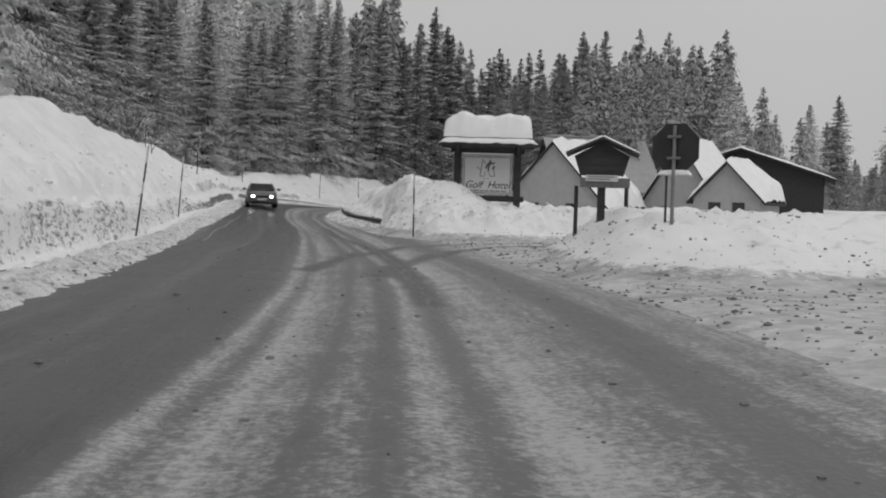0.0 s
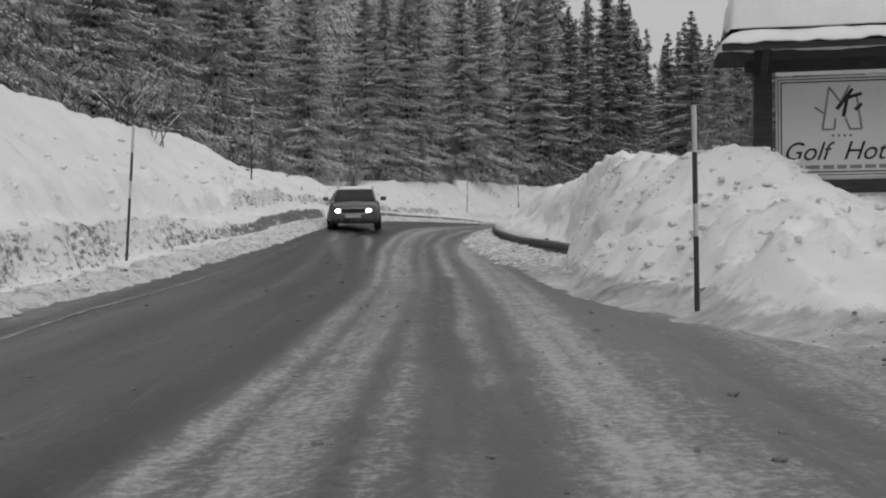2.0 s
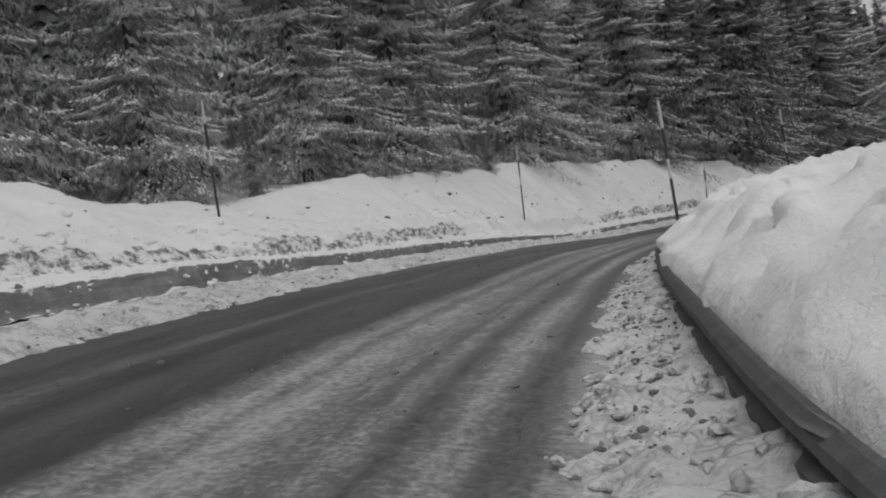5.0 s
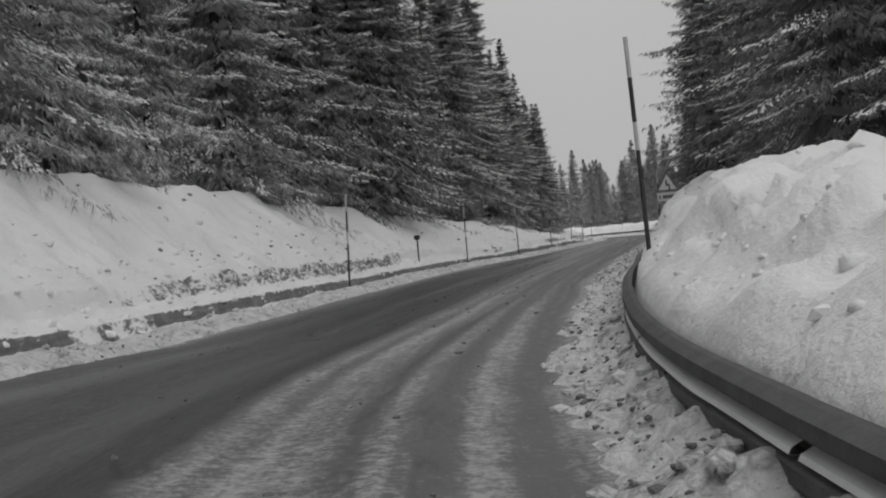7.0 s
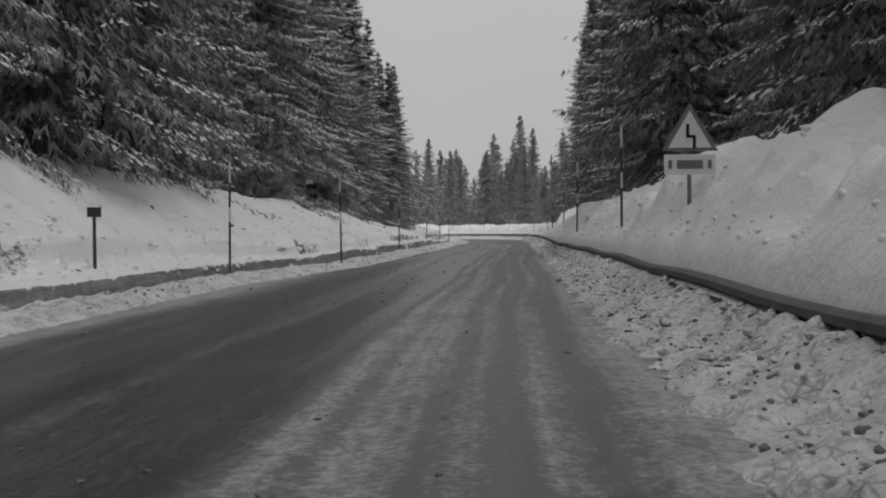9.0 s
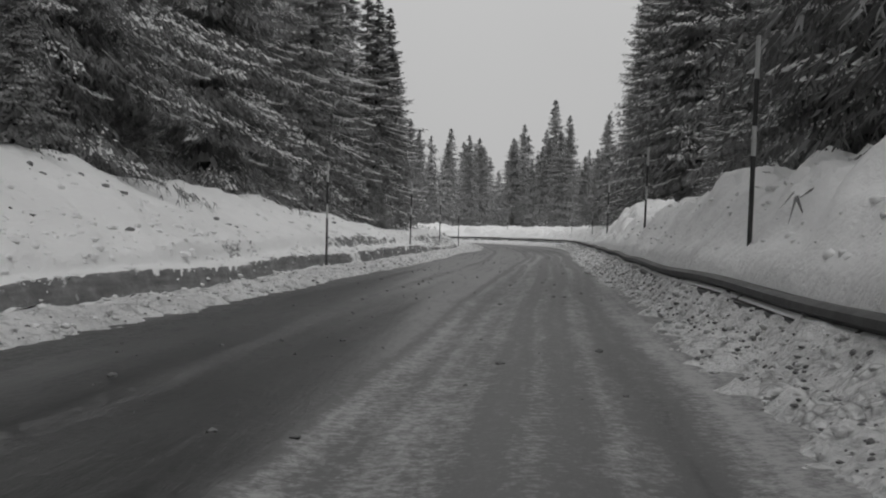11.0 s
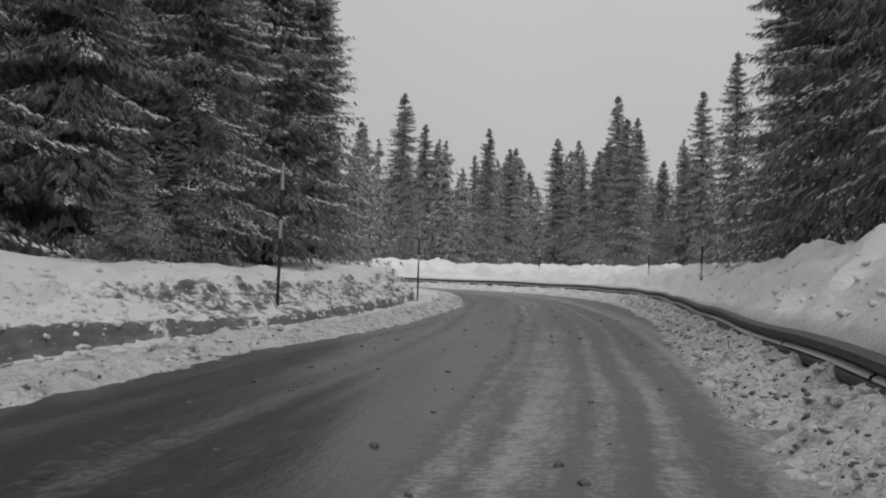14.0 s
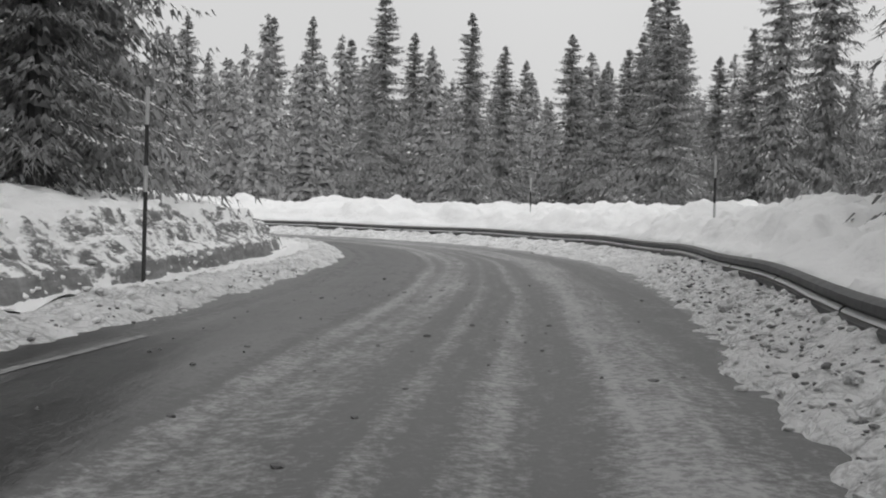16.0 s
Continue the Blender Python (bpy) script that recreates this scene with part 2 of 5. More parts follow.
LINE_PAINT = plain("worn_line_paint", 0.05, 0.42, 1.6, 0.6, 0.3, bump=0.1)
GLASS, LAMP = glass_material(), lamp_material()

# ------------------------------------------------------------ helpers for meshes
def mesh_of(name, verts, faces, material, smooth=True, uvs=None):
    me = bpy.data.meshes.new(name)
    me.from_pydata([tuple(v) for v in verts], [], faces)
    me.materials.append(material)
    if smooth:
        me.polygons.foreach_set("use_smooth", [True] * len(me.polygons))
    if uvs is not None:
        layer = me.uv_layers.new(name="across_along")
        idx = np.empty(len(me.loops), dtype=np.int32)
        me.loops.foreach_get("vertex_index", idx)
        layer.data.foreach_set("uv", np.asarray(uvs, dtype=np.float32)[idx].ravel())
    me.update()
    return me


def part(name, bm, material, parent, label=""):
    """Links a bmesh, or a mesh, as one object under a thing or a part."""
    if isinstance(bm, bmesh.types.BMesh):
        me = bpy.data.meshes.new(name)
        bm.to_mesh(me)
        bm.free()
        me.materials.append(material)
    else:
        me = bm
    ob = new(name, me)
    ob.parent = parent
    return tagged(ob, label)


def thing(name, at, label, category, group="", kind="", turn=0.0):
    ob = new(name)
    ob.empty_display_size = 0.2
    ob.matrix_world = pose(*at, 0, 0, turn)
    return tagged(ob, label, category, group, kind)


def box(bm, x0, x1, y0, y1, z0, z1, bevel=0.0):
    made = bmesh.ops.create_cube(bm, size=1.0)["verts"]
    for v in made:
        v.co = Vector(((x0 + x1) / 2 + v.co.x * (x1 - x0), (y0 + y1) / 2 + v.co.y * (y1 - y0), (z0 + z1) / 2 + v.co.z * (z1 - z0)))
    if bevel:
        edges = {e for v in made for e in v.link_edges}
        bmesh.ops.bevel(bm, geom=list(edges), offset=bevel, segments=2, affect="EDGES", profile=0.6)
    return bm


def tube(bm, a, b, ra, rb, n=8):
    a, b = Vector(a), Vector(b)
    q = (b - a).to_track_quat("Z", "Y")
    rings = []
    for c, r in ((a, ra), (b, rb)):
        rings.append([bm.verts.new(c + q @ Vector((r * math.cos(2 * math.pi * i / n), r * math.sin(2 * math.pi * i / n), 0))) for i in range(n)])
    for i in range(n):
        bm.faces.new((rings[0][i], rings[0][(i + 1) % n], rings[1][(i + 1) % n], rings[1][i]))
    bm.faces.new(rings[0][::-1])
    bm.faces.new(rings[1])
    return bm


def smoothstep(a, b, x):
    t = np.clip((np.asarray(x, float) - a) / (b - a), 0, 1)
    return t * t * (3 - 2 * t)


rng = np.random.default_rng(7)
LAT = rng.random((256, 256))


def value_noise(x, y):
    """Smooth noise from 0 to 1 on a lattice of one metre."""
    x, y = np.asarray(x, float), np.asarray(y, float)
    xi, yi = np.floor(x).astype(int), np.floor(y).astype(int)
    fx, fy = x - xi, y - yi
    fx, fy = fx * fx * (3 - 2 * fx), fy * fy * (3 - 2 * fy)
    a, b = LAT[xi % 256, yi % 256], LAT[(xi + 1) % 256, yi % 256]
    c, d = LAT[xi % 256, (yi + 1) % 256], LAT[(xi + 1) % 256, (yi + 1) % 256]
    return (a * (1 - fx) + b * fx) * (1 - fy) + (c * (1 - fx) + d * fx) * fy


def fractal(x, y, octaves=4):
    total, amp, out = 0.0, 1.0, 0.0
    for k in range(octaves):
        out = out + amp * value_noise(x * 2.03 ** k + 17 * k, y * 2.03 ** k + 31 * k)
        total, amp = total + amp, amp * 0.5
    return out / total


# ------------------------------------------------------------ the road's middle line of travel and its height
LINE = [(0.6, -60), (0.4, -30), (0.1, 0), (0.05, 13), (-0.75, 26.7), (-2.15, 43.4), (-3.68, 56.5), (-4.28, 68.8), (-3.53, 83.4), (-1.38, 95.5),
        (2.74, 106.7), (8.88, 121.0), (14.97, 134.2), (22.3, 149.8), (30.9, 168.0), (38.2, 183.6), (42.1, 192.8), (45.3, 201.6), (48.4, 210.7), (50.9, 220),
        (51.6, 229.4), (49.2, 238), (42.9, 243.9), (33.5, 244.9), (23, 241.6), (12, 235)]


def spline(points, step=0.5):
    p = np.array([2 * np.array(points[0]) - np.array(points[1])] + [np.array(q, float) for q in points] + [2 * np.array(points[-1]) - np.array(points[-2])], float)
    out = []
    for i in range(1, len(p) - 2):
        d = [np.linalg.norm(p[j + 1] - p[j]) ** 0.5 for j in (i - 1, i, i + 1)]
        t0, t1, t2, t3 = 0, d[0], d[0] + d[1], d[0] + d[1] + d[2]
        for t in np.linspace(t1, t2, 40, endpoint=False):
            a1 = (t1 - t) / (t1 - t0) * p[i - 1] + (t - t0) / (t1 - t0) * p[i]
            a2 = (t2 - t) / (t2 - t1) * p[i] + (t - t1) / (t2 - t1) * p[i + 1]
            a3 = (t3 - t) / (t3 - t2) * p[i + 1] + (t - t2) / (t3 - t2) * p[i + 2]
            b1 = (t2 - t) / (t2 - t0) * a1 + (t - t0) / (t2 - t0) * a2
            b2 = (t3 - t) / (t3 - t1) * a2 + (t - t1) / (t3 - t1) * a3
            out.append((t2 - t) / (t2 - t1) * b1 + (t - t1) / (t2 - t1) * b2)
    out.append(p[-2])
    c = np.array(out)
    s = np.concatenate([[0], np.cumsum(np.hypot(*np.diff(c, axis=0).T))])
    q = np.arange(0, s[-1], step)
    return np.stack([np.interp(q, s, c[:, 0]), np.interp(q, s, c[:, 1])], -1), q


MID, ARC = spline(LINE)
ARC = ARC - 60.0  # zero where the walk begins
TAN = np.gradient(MID, axis=0)
for _ in range(6):
    TAN[1:-1] = (TAN[:-2] + 2 * TAN[1:-1] + TAN[2:]) / 4
TAN /= np.linalg.norm(TAN, axis=1)[:, None]
RIGHT = np.stack([TAN[:, 1], -TAN[:, 0]], -1)


def on_road(s, u):
    """The place s metres along the road and u metres to the right of its line of travel."""
    s, u = np.asarray(s, float), np.asarray(u, float)
    x = np.interp(s, ARC, MID[:, 0]) + u * np.interp(s, ARC, RIGHT[:, 0])
    y = np.interp(s, ARC, MID[:, 1]) + u * np.interp(s, ARC, RIGHT[:, 1])
    return x, y


def off_road(x, y):
    """The inverse: s and u of places, by the nearest point of the line."""
    x, y = np.atleast_1d(x).astype(float), np.atleast_1d(y).astype(float)
    s, u = np.empty(x.shape), np.empty(x.shape)
    for i in range(0, len(x), 4000):
        d = (x[i:i + 4000, None] - MID[None, :, 0]) ** 2 + (y[i:i + 4000, None] - MID[None, :, 1]) ** 2
        k = d.argmin(1)
        s[i:i + 4000] = ARC[k]
        side = (x[i:i + 4000] - MID[k, 0]) * RIGHT[k, 0] + (y[i:i + 4000] - MID[k, 1]) * RIGHT[k, 1]
        u[i:i + 4000] = np.where(side >= 0, 1, -1) * np.sqrt(d[np.arange(len(k)), k])
    return s, u


def road_z(s):
    return 0.6 * smoothstep(40, 76, s)


def cant(s):
    """How steeply the road leans to its right, in the bend to the right."""
    return np.interp(s, [36, 52, 66, 80, 88, 96, 104], [0.0, 0.05, 0.12, 0.12, 0.10, 0.06, 0.0])


def cant_z(s, u):
    return -cant(s) * np.clip(u, -6.5, 4.0)


def left_edge(s):
    return np.interp(s, [-60, 9, 24, 40, 48, 56, 64, 78, 90, 97, 104, 112, 122, 130, 138, 148, 165, 178, 195, 200, 208, 214, 222, 240, 260],
                     [-3.6, -3.5, -4.0, -4.7, -4.3, -3.8, -3.7, -3.65, -3.7, -4.2, -4.7, -4.8, -5.1, -5.4, -5.4, -4.4, -4.3, -4.1, -4.2, -3.6, -3.15, -2.8, -2.9, -3.2, -3.4])


def right_edge(s):
    return np.interp(s, [-60, 36, 44, 60, 74, 90, 105, 115, 123, 148, 160, 170, 187, 198, 206, 211, 222, 260],
                     [2.4, 2.4, 1.2, 0.8, 0.55, 0.3, 0.6, 0.7, 0.77, 0.9, 1.0, 0.75, 0.7, 0.94, 1.5, 1.86, 2.5, 2.7])


RAIL_S = [50, 54, 58, 62, 67, 74, 86, 96, 102, 108, 115, 122, 130, 138, 149, 156, 165, 172, 184, 190, 200, 205, 211, 217, 222, 228, 240, 260]
RAIL_U = [4.0, 3.5, 2.9, 2.3, 1.75, 1.5, 1.0, 1.15, 1.5, 1.75, 2.0, 2.05, 2.05, 2.1, 1.98, 1.75, 1.6, 1.75, 1.72, 1.8, 1.95, 2.35, 2.9, 3.5, 3.8, 4.2, 4.5, 4.5]


def rail_at(s):
    s = np.asarray(s, float)
    return sum(np.interp(s + q, RAIL_S, RAIL_U) for q in (-3.0, -1.0, 1.0, 3.0)) / 4


def rail_top(s):
    return np.interp(s, [50, 84, 100, 260], [0.42, 0.45, 0.58, 0.58])


def left_top(s):
    """Height of the snow slope at its foot of trees."""
    return np.interp(s, [-60, 30, 40, 48, 54, 60, 66, 71, 80, 89, 95, 101, 108, 118, 128, 136, 146, 153, 160, 164, 168, 180, 187, 195, 203, 214, 223, 231, 260],
                     [3.2, 3.7, 4.2, 4.0, 3.5, 3.0, 2.8, 2.2, 2.0, 1.6, 2.5, 3.0, 3.3, 3.3, 3.1, 2.9, 2.5, 2.3, 2.45, 2.3, 2.1, 1.8, 1.6, 1.15, 0.85, 0.85, 1.2, 1.35, 1.35])


def left_wall(s):
    """Height of the face that the plough has cut."""
    return np.interp(s, [-60, 20, 45, 60, 75, 100, 150, 180, 195, 205, 215, 225, 260], [1.25, 1.25, 1.1, 0.8, 0.6, 0.6, 0.6, 0.68, 0.65, 0.7, 0.8, 0.95, 0.95])


def hill_rate(s):
    return np.interp(s, [-60, 60, 110, 150, 190, 260], [0.42, 0.42, 0.34, 0.16, 0.02, 0.0])


def left_z(s, u, marks=False):
    """The left verge: thrown slush, the cut face, then the snow slope."""
    e = left_edge(s)
    d = e - u
    x, y = on_road(s, u)
    lump = fractal(x * 3.2, y * 3.2, 3)
    wide = fractal(x * 0.35 + 40, y * 0.35, 3)
    berm_w = 1.5 + 0.7 * (fractal(s * 0.15, s * 0 + 3.0, 2) - 0.5)
    berm = (0.02 + 0.24 * lump) * np.sin(np.clip(d / berm_w, 0, 1) * np.pi) ** 0.8 - 0.09 * (1 - smoothstep(0.0, 0.5, d - 0.5 * (fractal(x * 1.3, y * 1.3 + 2, 3) - 0.4) - 0.45 * (fractal(x * 4.1, y * 4.1 + 2, 3) - 0.5)))
    wall_d = berm_w + 0.25 + 0.5 * (fractal(x * 0.8, y * 0.8 + 9, 3) - 0.5) + 0.05 * (fractal(x * 2.8, y * 2.8 + 5, 3) - 0.5)
    wall = left_wall(s) * (0.8 + 0.5 * (fractal(x * 0.6 + 5, y * 0.6, 3) - 0.3))
    dd = d - wall_d
    lip = fractal(x * 1.5 + 61, y * 1.5, 3)
    late = smoothstep(50, 64, s)
    # beside the hotel one tall face; further on a low step, a ledge of snow and a second step
    tall = wall * (0.80 * smoothstep(0, 0.30, dd) + 0.20 * smoothstep(0.3 + 0.4 * lip, 0.9 + 0.4 * lip, dd))
    low = np.minimum(wall, np.interp(s, [150, 196, 214], [0.30, 0.36, 0.62]) * (0.7 + 0.6 * value_noise(s * 0.16, s * 0 + 2.5)))
    ledge = 0.55 + 0.9 * (value_noise(s * 0.11, s * 0 + 8.5) - 0.4) + 0.12 * (lip - 0.5)
    stepped = low * smoothstep(0, 0.13, dd) + (wall - low) * smoothstep(ledge, ledge + 0.16, dd)
    # along the last bend three lumpy tiers over a dark undercut foot
    last = smoothstep(188, 200, s)
    n1, n2 = fractal(x * 1.3 + 17, y * 1.3, 3), fractal(x * 1.3 + 47, y * 1.3 + 9, 3)
    j1, j2 = 0.40 + 0.5 * (n1 - 0.5), 0.80 + 0.6 * (n2 - 0.5)
    tier = 0.34 * smoothstep(0, 0.12, dd) + 0.10 * smoothstep(0.12, 0.4, dd) + 0.28 * smoothstep(j1, j1 + 0.2, dd) + 0.28 * smoothstep(j2, j2 + 0.2, dd)
    nub = 0.5 - np.abs(fractal(x * 2.6 + 3, y * 2.6, 3) - 0.5) * 2.6
    tiers = wall * tier + 0.16 * (nub - 0.1) * smoothstep(0.1, 0.25, dd) * (1 - smoothstep(1.0, 1.7, dd))
    face = tall * (1 - late) + (stepped * (1 - last) + tiers * last) * late
    rise = np.clip((d - wall_d - 0.2) / 3.7, 0, 1)
    slope = (left_top(s) - wall) * (rise ** 1.25) + 0.5 * (wide - 0.5) * smoothstep(0.5, 3, d - wall_d) + 0.05 * (lump - 0.5)
    chunk = np.abs(fractal(x * 1.1 + 33, y * 1.1, 4) - 0.5) * 2
    slope = slope + 0.55 * (0.32 - chunk) * smoothstep(0.3, 0.9, d - wall_d) * (1 - 0.8 * smoothstep(1.8, 4.0, d - wall_d)) * np.interp(s, [60, 80], [0.9, 0.5])
    slope = slope + 0.30 * (0.4 - np.abs(fractal(x * 0.55 + 7, y * 0.55 + 2, 4) - 0.5) * 2) * smoothstep(0.6, 1.6, dd)
    slope = slope + hill_rate(s) * np.clip(-u - 13, 0, 130)
    z = road_z(s) + cant_z(s, u) + berm + face + np.where(d > wall_d, slope, 0)
    if not marks:
        return z
    # bare grey ice on the steep faces, with spills of snow between
    slab = smoothstep(-0.05, 0.05, dd) * (1 - smoothstep(0.26, 0.42, dd + 0.3 * (lip - 0.5))) * (0.26 + 0.12 * smoothstep(0.38, 0.62, fractal(x * 0.5 + 2, y * 0.5, 3)))
    band = smoothstep(-0.16, -0.05, dd) * (1 - smoothstep(0.13, 0.18, dd)) * smoothstep(0.16, 0.34, value_noise(s * 0.19, s * 0 + 1.5) + 0.3 * (lip - 0.5))
    upper = smoothstep(ledge - 0.06, ledge, dd) * (1 - smoothstep(ledge + 0.15, ledge + 0.22, dd)) * smoothstep(0.36, 0.52, value_noise(s * 0.14, s * 0 + 5.5) + 0.3 * (lip - 0.5))
    foot = smoothstep(-0.12, -0.03, dd) * (1 - smoothstep(0.10, 0.16, dd)) * smoothstep(0.26, 0.40, n2 + 0.35 * (lip - 0.5))
    patch = smoothstep(0.42, 0.58, n1 + 0.3 * (lip - 0.5)) * smoothstep(j1 - 0.06, j1 + 0.02, dd) * (1 - smoothstep(j1 + 0.16, j1 + 0.24, dd))
    patch2 = smoothstep(0.40, 0.55, n2 + 0.3 * (lump - 0.5)) * smoothstep(j2 - 0.06, j2 + 0.02, dd) * (1 - smoothstep(j2 + 0.14, j2 + 0.22, dd))
    grey = 0.38 * smoothstep(0.0, 0.06, dd) * (1 - smoothstep(j2 + 0.2, j2 + 0.36, dd)) * (0.55 + 0.9 * smoothstep(0.35, 0.6, fractal(x * 3.3 + 8, y * 3.3, 3)))
    bands = np.maximum(0.84 * band, np.interp(s, [110, 140], [0.42, 0.60]) * upper) * (1 - last) + np.maximum(np.maximum(0.86 * foot, grey), np.maximum(0.62 * patch, 0.52 * patch2)) * last
    return z, slab * (1 - late) + bands * late


def heap_z(x, y):
    """The hotel's corner on the right: driven yard, heaps of cleared snow, the garden behind."""
    lump = fractal(x * 1.7, y * 1.7, 4)
    cob = 0.5 - np.abs(fractal(x * 2.4 + 5, y * 2.4, 3) - 0.5) * 3.0
    wide = fractal(x * 0.25 + 12, y * 0.25, 3)
    base = 0.01 + 0.05 * wide + 0.55 * smoothstep(46, 75, y)
    # the bank between the yard and the open ground
    b2 = smoothstep(3.0, 5.2, x - 0.06 * (y - 20)) * smoothstep(15.5, 21.0, y) * (1 - smoothstep(26.0, 29.0, y + 0.8 * (lump - 0.5)))
    z = base + b2 * (0.75 + 0.5 * lump + 0.15 * cob)
    # the heap behind the rail, with the sign in it
    edge = x - (-2.15 - (y - 43.4) * 0.117 + np.interp(y, [42, 48, 52, 54, 58, 62, 67], [2.4, 3.0, 3.8, 3.75, 3.2, 2.6, 2.1]))
    h1 = smoothstep(0.0, 1.2, edge) * (1 - smoothstep(7.5, 11.0, edge)) * smoothstep(35.0, 40.0, y + 1.4 * (lump - 0.5) + 0.25 * (x - 1))
    z = z + h1 * (0.75 + 0.55 * (lump - 0.5) + 0.6 * (0.35 - np.abs(fractal(x * 0.9 + 3, y * 0.9, 4) - 0.5) * 2) + 0.42 * cob)
    return z


def ridge_z(s, u, x, y):
    """The steep ridge of cleared snow from the sign to the bend, heaped up against the rail."""
    crest_u = np.interp(s, [38, 44, 47.5, 50.5, 53, 56.5, 60.5, 65.5, 70.5, 76], [4.6, 4.5, 4.35, 4.3, 4.35, 4.35, 4.25, 3.45, 3.0, 2.9])
    foot_u = np.interp(s, [38, 44, 48, 51, 53], [2.0, 2.0, 2.4, 2.9, 3.4]) * (s < 53) + (rail_at(s) + 0.02) * (s >= 53)
    top = np.interp(s, [39.2, 40.5, 42, 44, 47.5, 50.5, 52.2, 53.2, 54.5, 56.5, 60.5, 65.5, 70.5, 76, 82], [0.0, 0.7, 1.5, 2.15, 2.17, 2.36, 2.5, 2.68, 2.5, 2.36, 2.15, 1.98, 1.8, 1.5, 0.0])
    t = np.clip((u - foot_u + 0.5 * (fractal(x * 0.9, y * 0.9 + 4, 3) - 0.5) * (u > foot_u)) / (crest_u - foot_u), 0, 1)
    form = (1 - (1 - t) ** 1.35) * (1 - 0.42 * smoothstep(0.1, 2.6, u - crest_u)) * (1 - smoothstep(4.0, 7.0, u - crest_u))
    lump = fractal(x * 1.6 + 8, y * 1.6, 4)
    cob = 0.5 - np.abs(fractal(x * 2.2 + 5, y * 2.2, 3) - 0.5) * 3.0
    return top * form + smoothstep(0.05, 0.5, top * form) * (0.45 * (lump - 0.5) + 0.13 * cob)


BANK_S = [40, 80, 89, 95, 102, 105, 110, 114, 118, 123, 130, 138, 150, 160, 175, 184, 190, 199, 206, 214, 222, 232, 260]
BANK_TOP = [1.3, 1.2, 1.05, 1.4, 1.45, 1.6, 1.7, 1.7, 1.85, 2.2, 2.4, 2.3, 2.15, 2.07, 2.05, 2.1, 1.95, 1.5, 1.35, 1.0, 1.25, 1.5, 1.5]
BANK_STEP = [1.0, 1.0, 0.95, 1.2, 1.2, 1.2, 1.25, 1.35, 1.5, 1.7, 1.6, 1.65, 1.55, 1.5, 1.5, 1.6, 1.35, 1.1, 0.85, 0.8, 0.95, 1.1, 1.1]


def right_top(s):
    return np.interp(s, BANK_S, BANK_TOP)


def right_z(s, u):
    """The right verge: rubble of slush up to the rail, the bank behind it."""
    e, r = right_edge(s), rail_at(s)
    x, y = on_road(s, u)
    lump = fractal(x * 3.4, y * 3.4, 3)
    wide = fractal(x * 0.4 + 70, y * 0.4, 3)
    ragged = u - e + 0.5 * (fractal(x * 1.2 + 4, y * 1.2, 3) - 0.5) + 0.5 * (fractal(x * 4.3 + 4, y * 4.3, 3) - 0.5)
    rubble = (0.0 + 0.27 * lump) * smoothstep(0, 0.7, ragged) + np.interp(s, [60, 80, 96, 110, 140, 165, 185, 215], [0.02, 0.10, 0.16, 0.30, 0.28, 0.25, 0.22, 0.18]) * smoothstep(0.5, 1.0, (u - e) / (r - e)) - 0.09 * (1 - smoothstep(-0.1, 0.45, ragged))
    v = u - r + 0.5 * (fractal(s * 0.55, u * 0.5 + 20, 3) - 0.5) * smoothstep(0.15, 0.6, u - r)
    step = np.interp(s, BANK_S, BANK_STEP)
    t1, t2 = np.clip((v - 0.02) / 1.0, 0, 1), np.clip((v - 0.4) / 1.9, 0, 1)
    bank = 0.25 * smoothstep(0.0, 0.1, v) + (step - 0.25) * (1 - (1 - t1) ** 2) + (right_top(s) - step) * t2 * t2 * (3 - 2 * t2)
    billow = 0.5 - np.abs(fractal(x * 0.75 + 11, y * 0.75 + 6, 4) - 0.5) * 3.2
    pits = np.clip(fractal(x * 1.9 + 9, y * 1.9 + 3, 3) - 0.58, 0, 1)
    foot = smoothstep(0.05, 0.4, v) * (1 - smoothstep(0.6, 1.4, v))
    soft = fractal(x * 0.42 + 21, y * 0.42 + 3, 3)
    bank = bank + (0.34 * (billow - 0.1) + 0.9 * (soft - 0.5) * smoothstep(0.4, 1.2, v) + 0.10 * (wide - 0.5) - 1.2 * pits + 0.16 * (0.4 - np.abs(fractal(x * 1.5 + 31, y * 1.5 + 8, 3) - 0.5) * 3.0) + 0.14 * (fractal(x * 1.9 + 14, y * 1.9, 3) - 0.5)) * smoothstep(0.2, 0.9, v) + 0.34 * foot * (fractal(x * 1.3, y * 1.3 + 40, 3) - 0.45) + 0.16 * smoothstep(0.15, 0.6, v) * (fractal(x * 1.6 + 50, y * 1.6, 3) - 0.5)
    verge = road_z(s) + cant_z(s, u) + rubble * (1 - smoothstep(-0.1, 0.5, v)) + bank + 0.07 * (lump - 0.5) * smoothstep(0.3, 1.0, v)
    yard = (heap_z(x, y) + rubble * 0.18 + 0.05) * smoothstep(0.0, 1.4, ragged) - 0.05
    k = smoothstep(44, 62, s) if np.ndim(s) else float(smoothstep(44, 62, s))
    z = yard * (1 - k) + verge * k
    return np.where(np.asarray(s) < 82, np.maximum(z, ridge_z(s, u, x, y) - 0.05), z)


def slumped(X, Y, Z):
    """Steep heaped snow caves in unevenly: pockets are pushed back from the road."""
    k = smoothstep(37, 41, Y) * (1 - smoothstep(80, 90, Y)) * smoothstep(0.45, 1.0, Z) * (X < 9) * (X > -4)
    return X + k * (0.40 * fractal(Y * 1.1 + 3, Z * 2.0, 3) + 0.22 * fractal(Y * 3.2, Z * 4.6 + 7, 2) - 0.31)


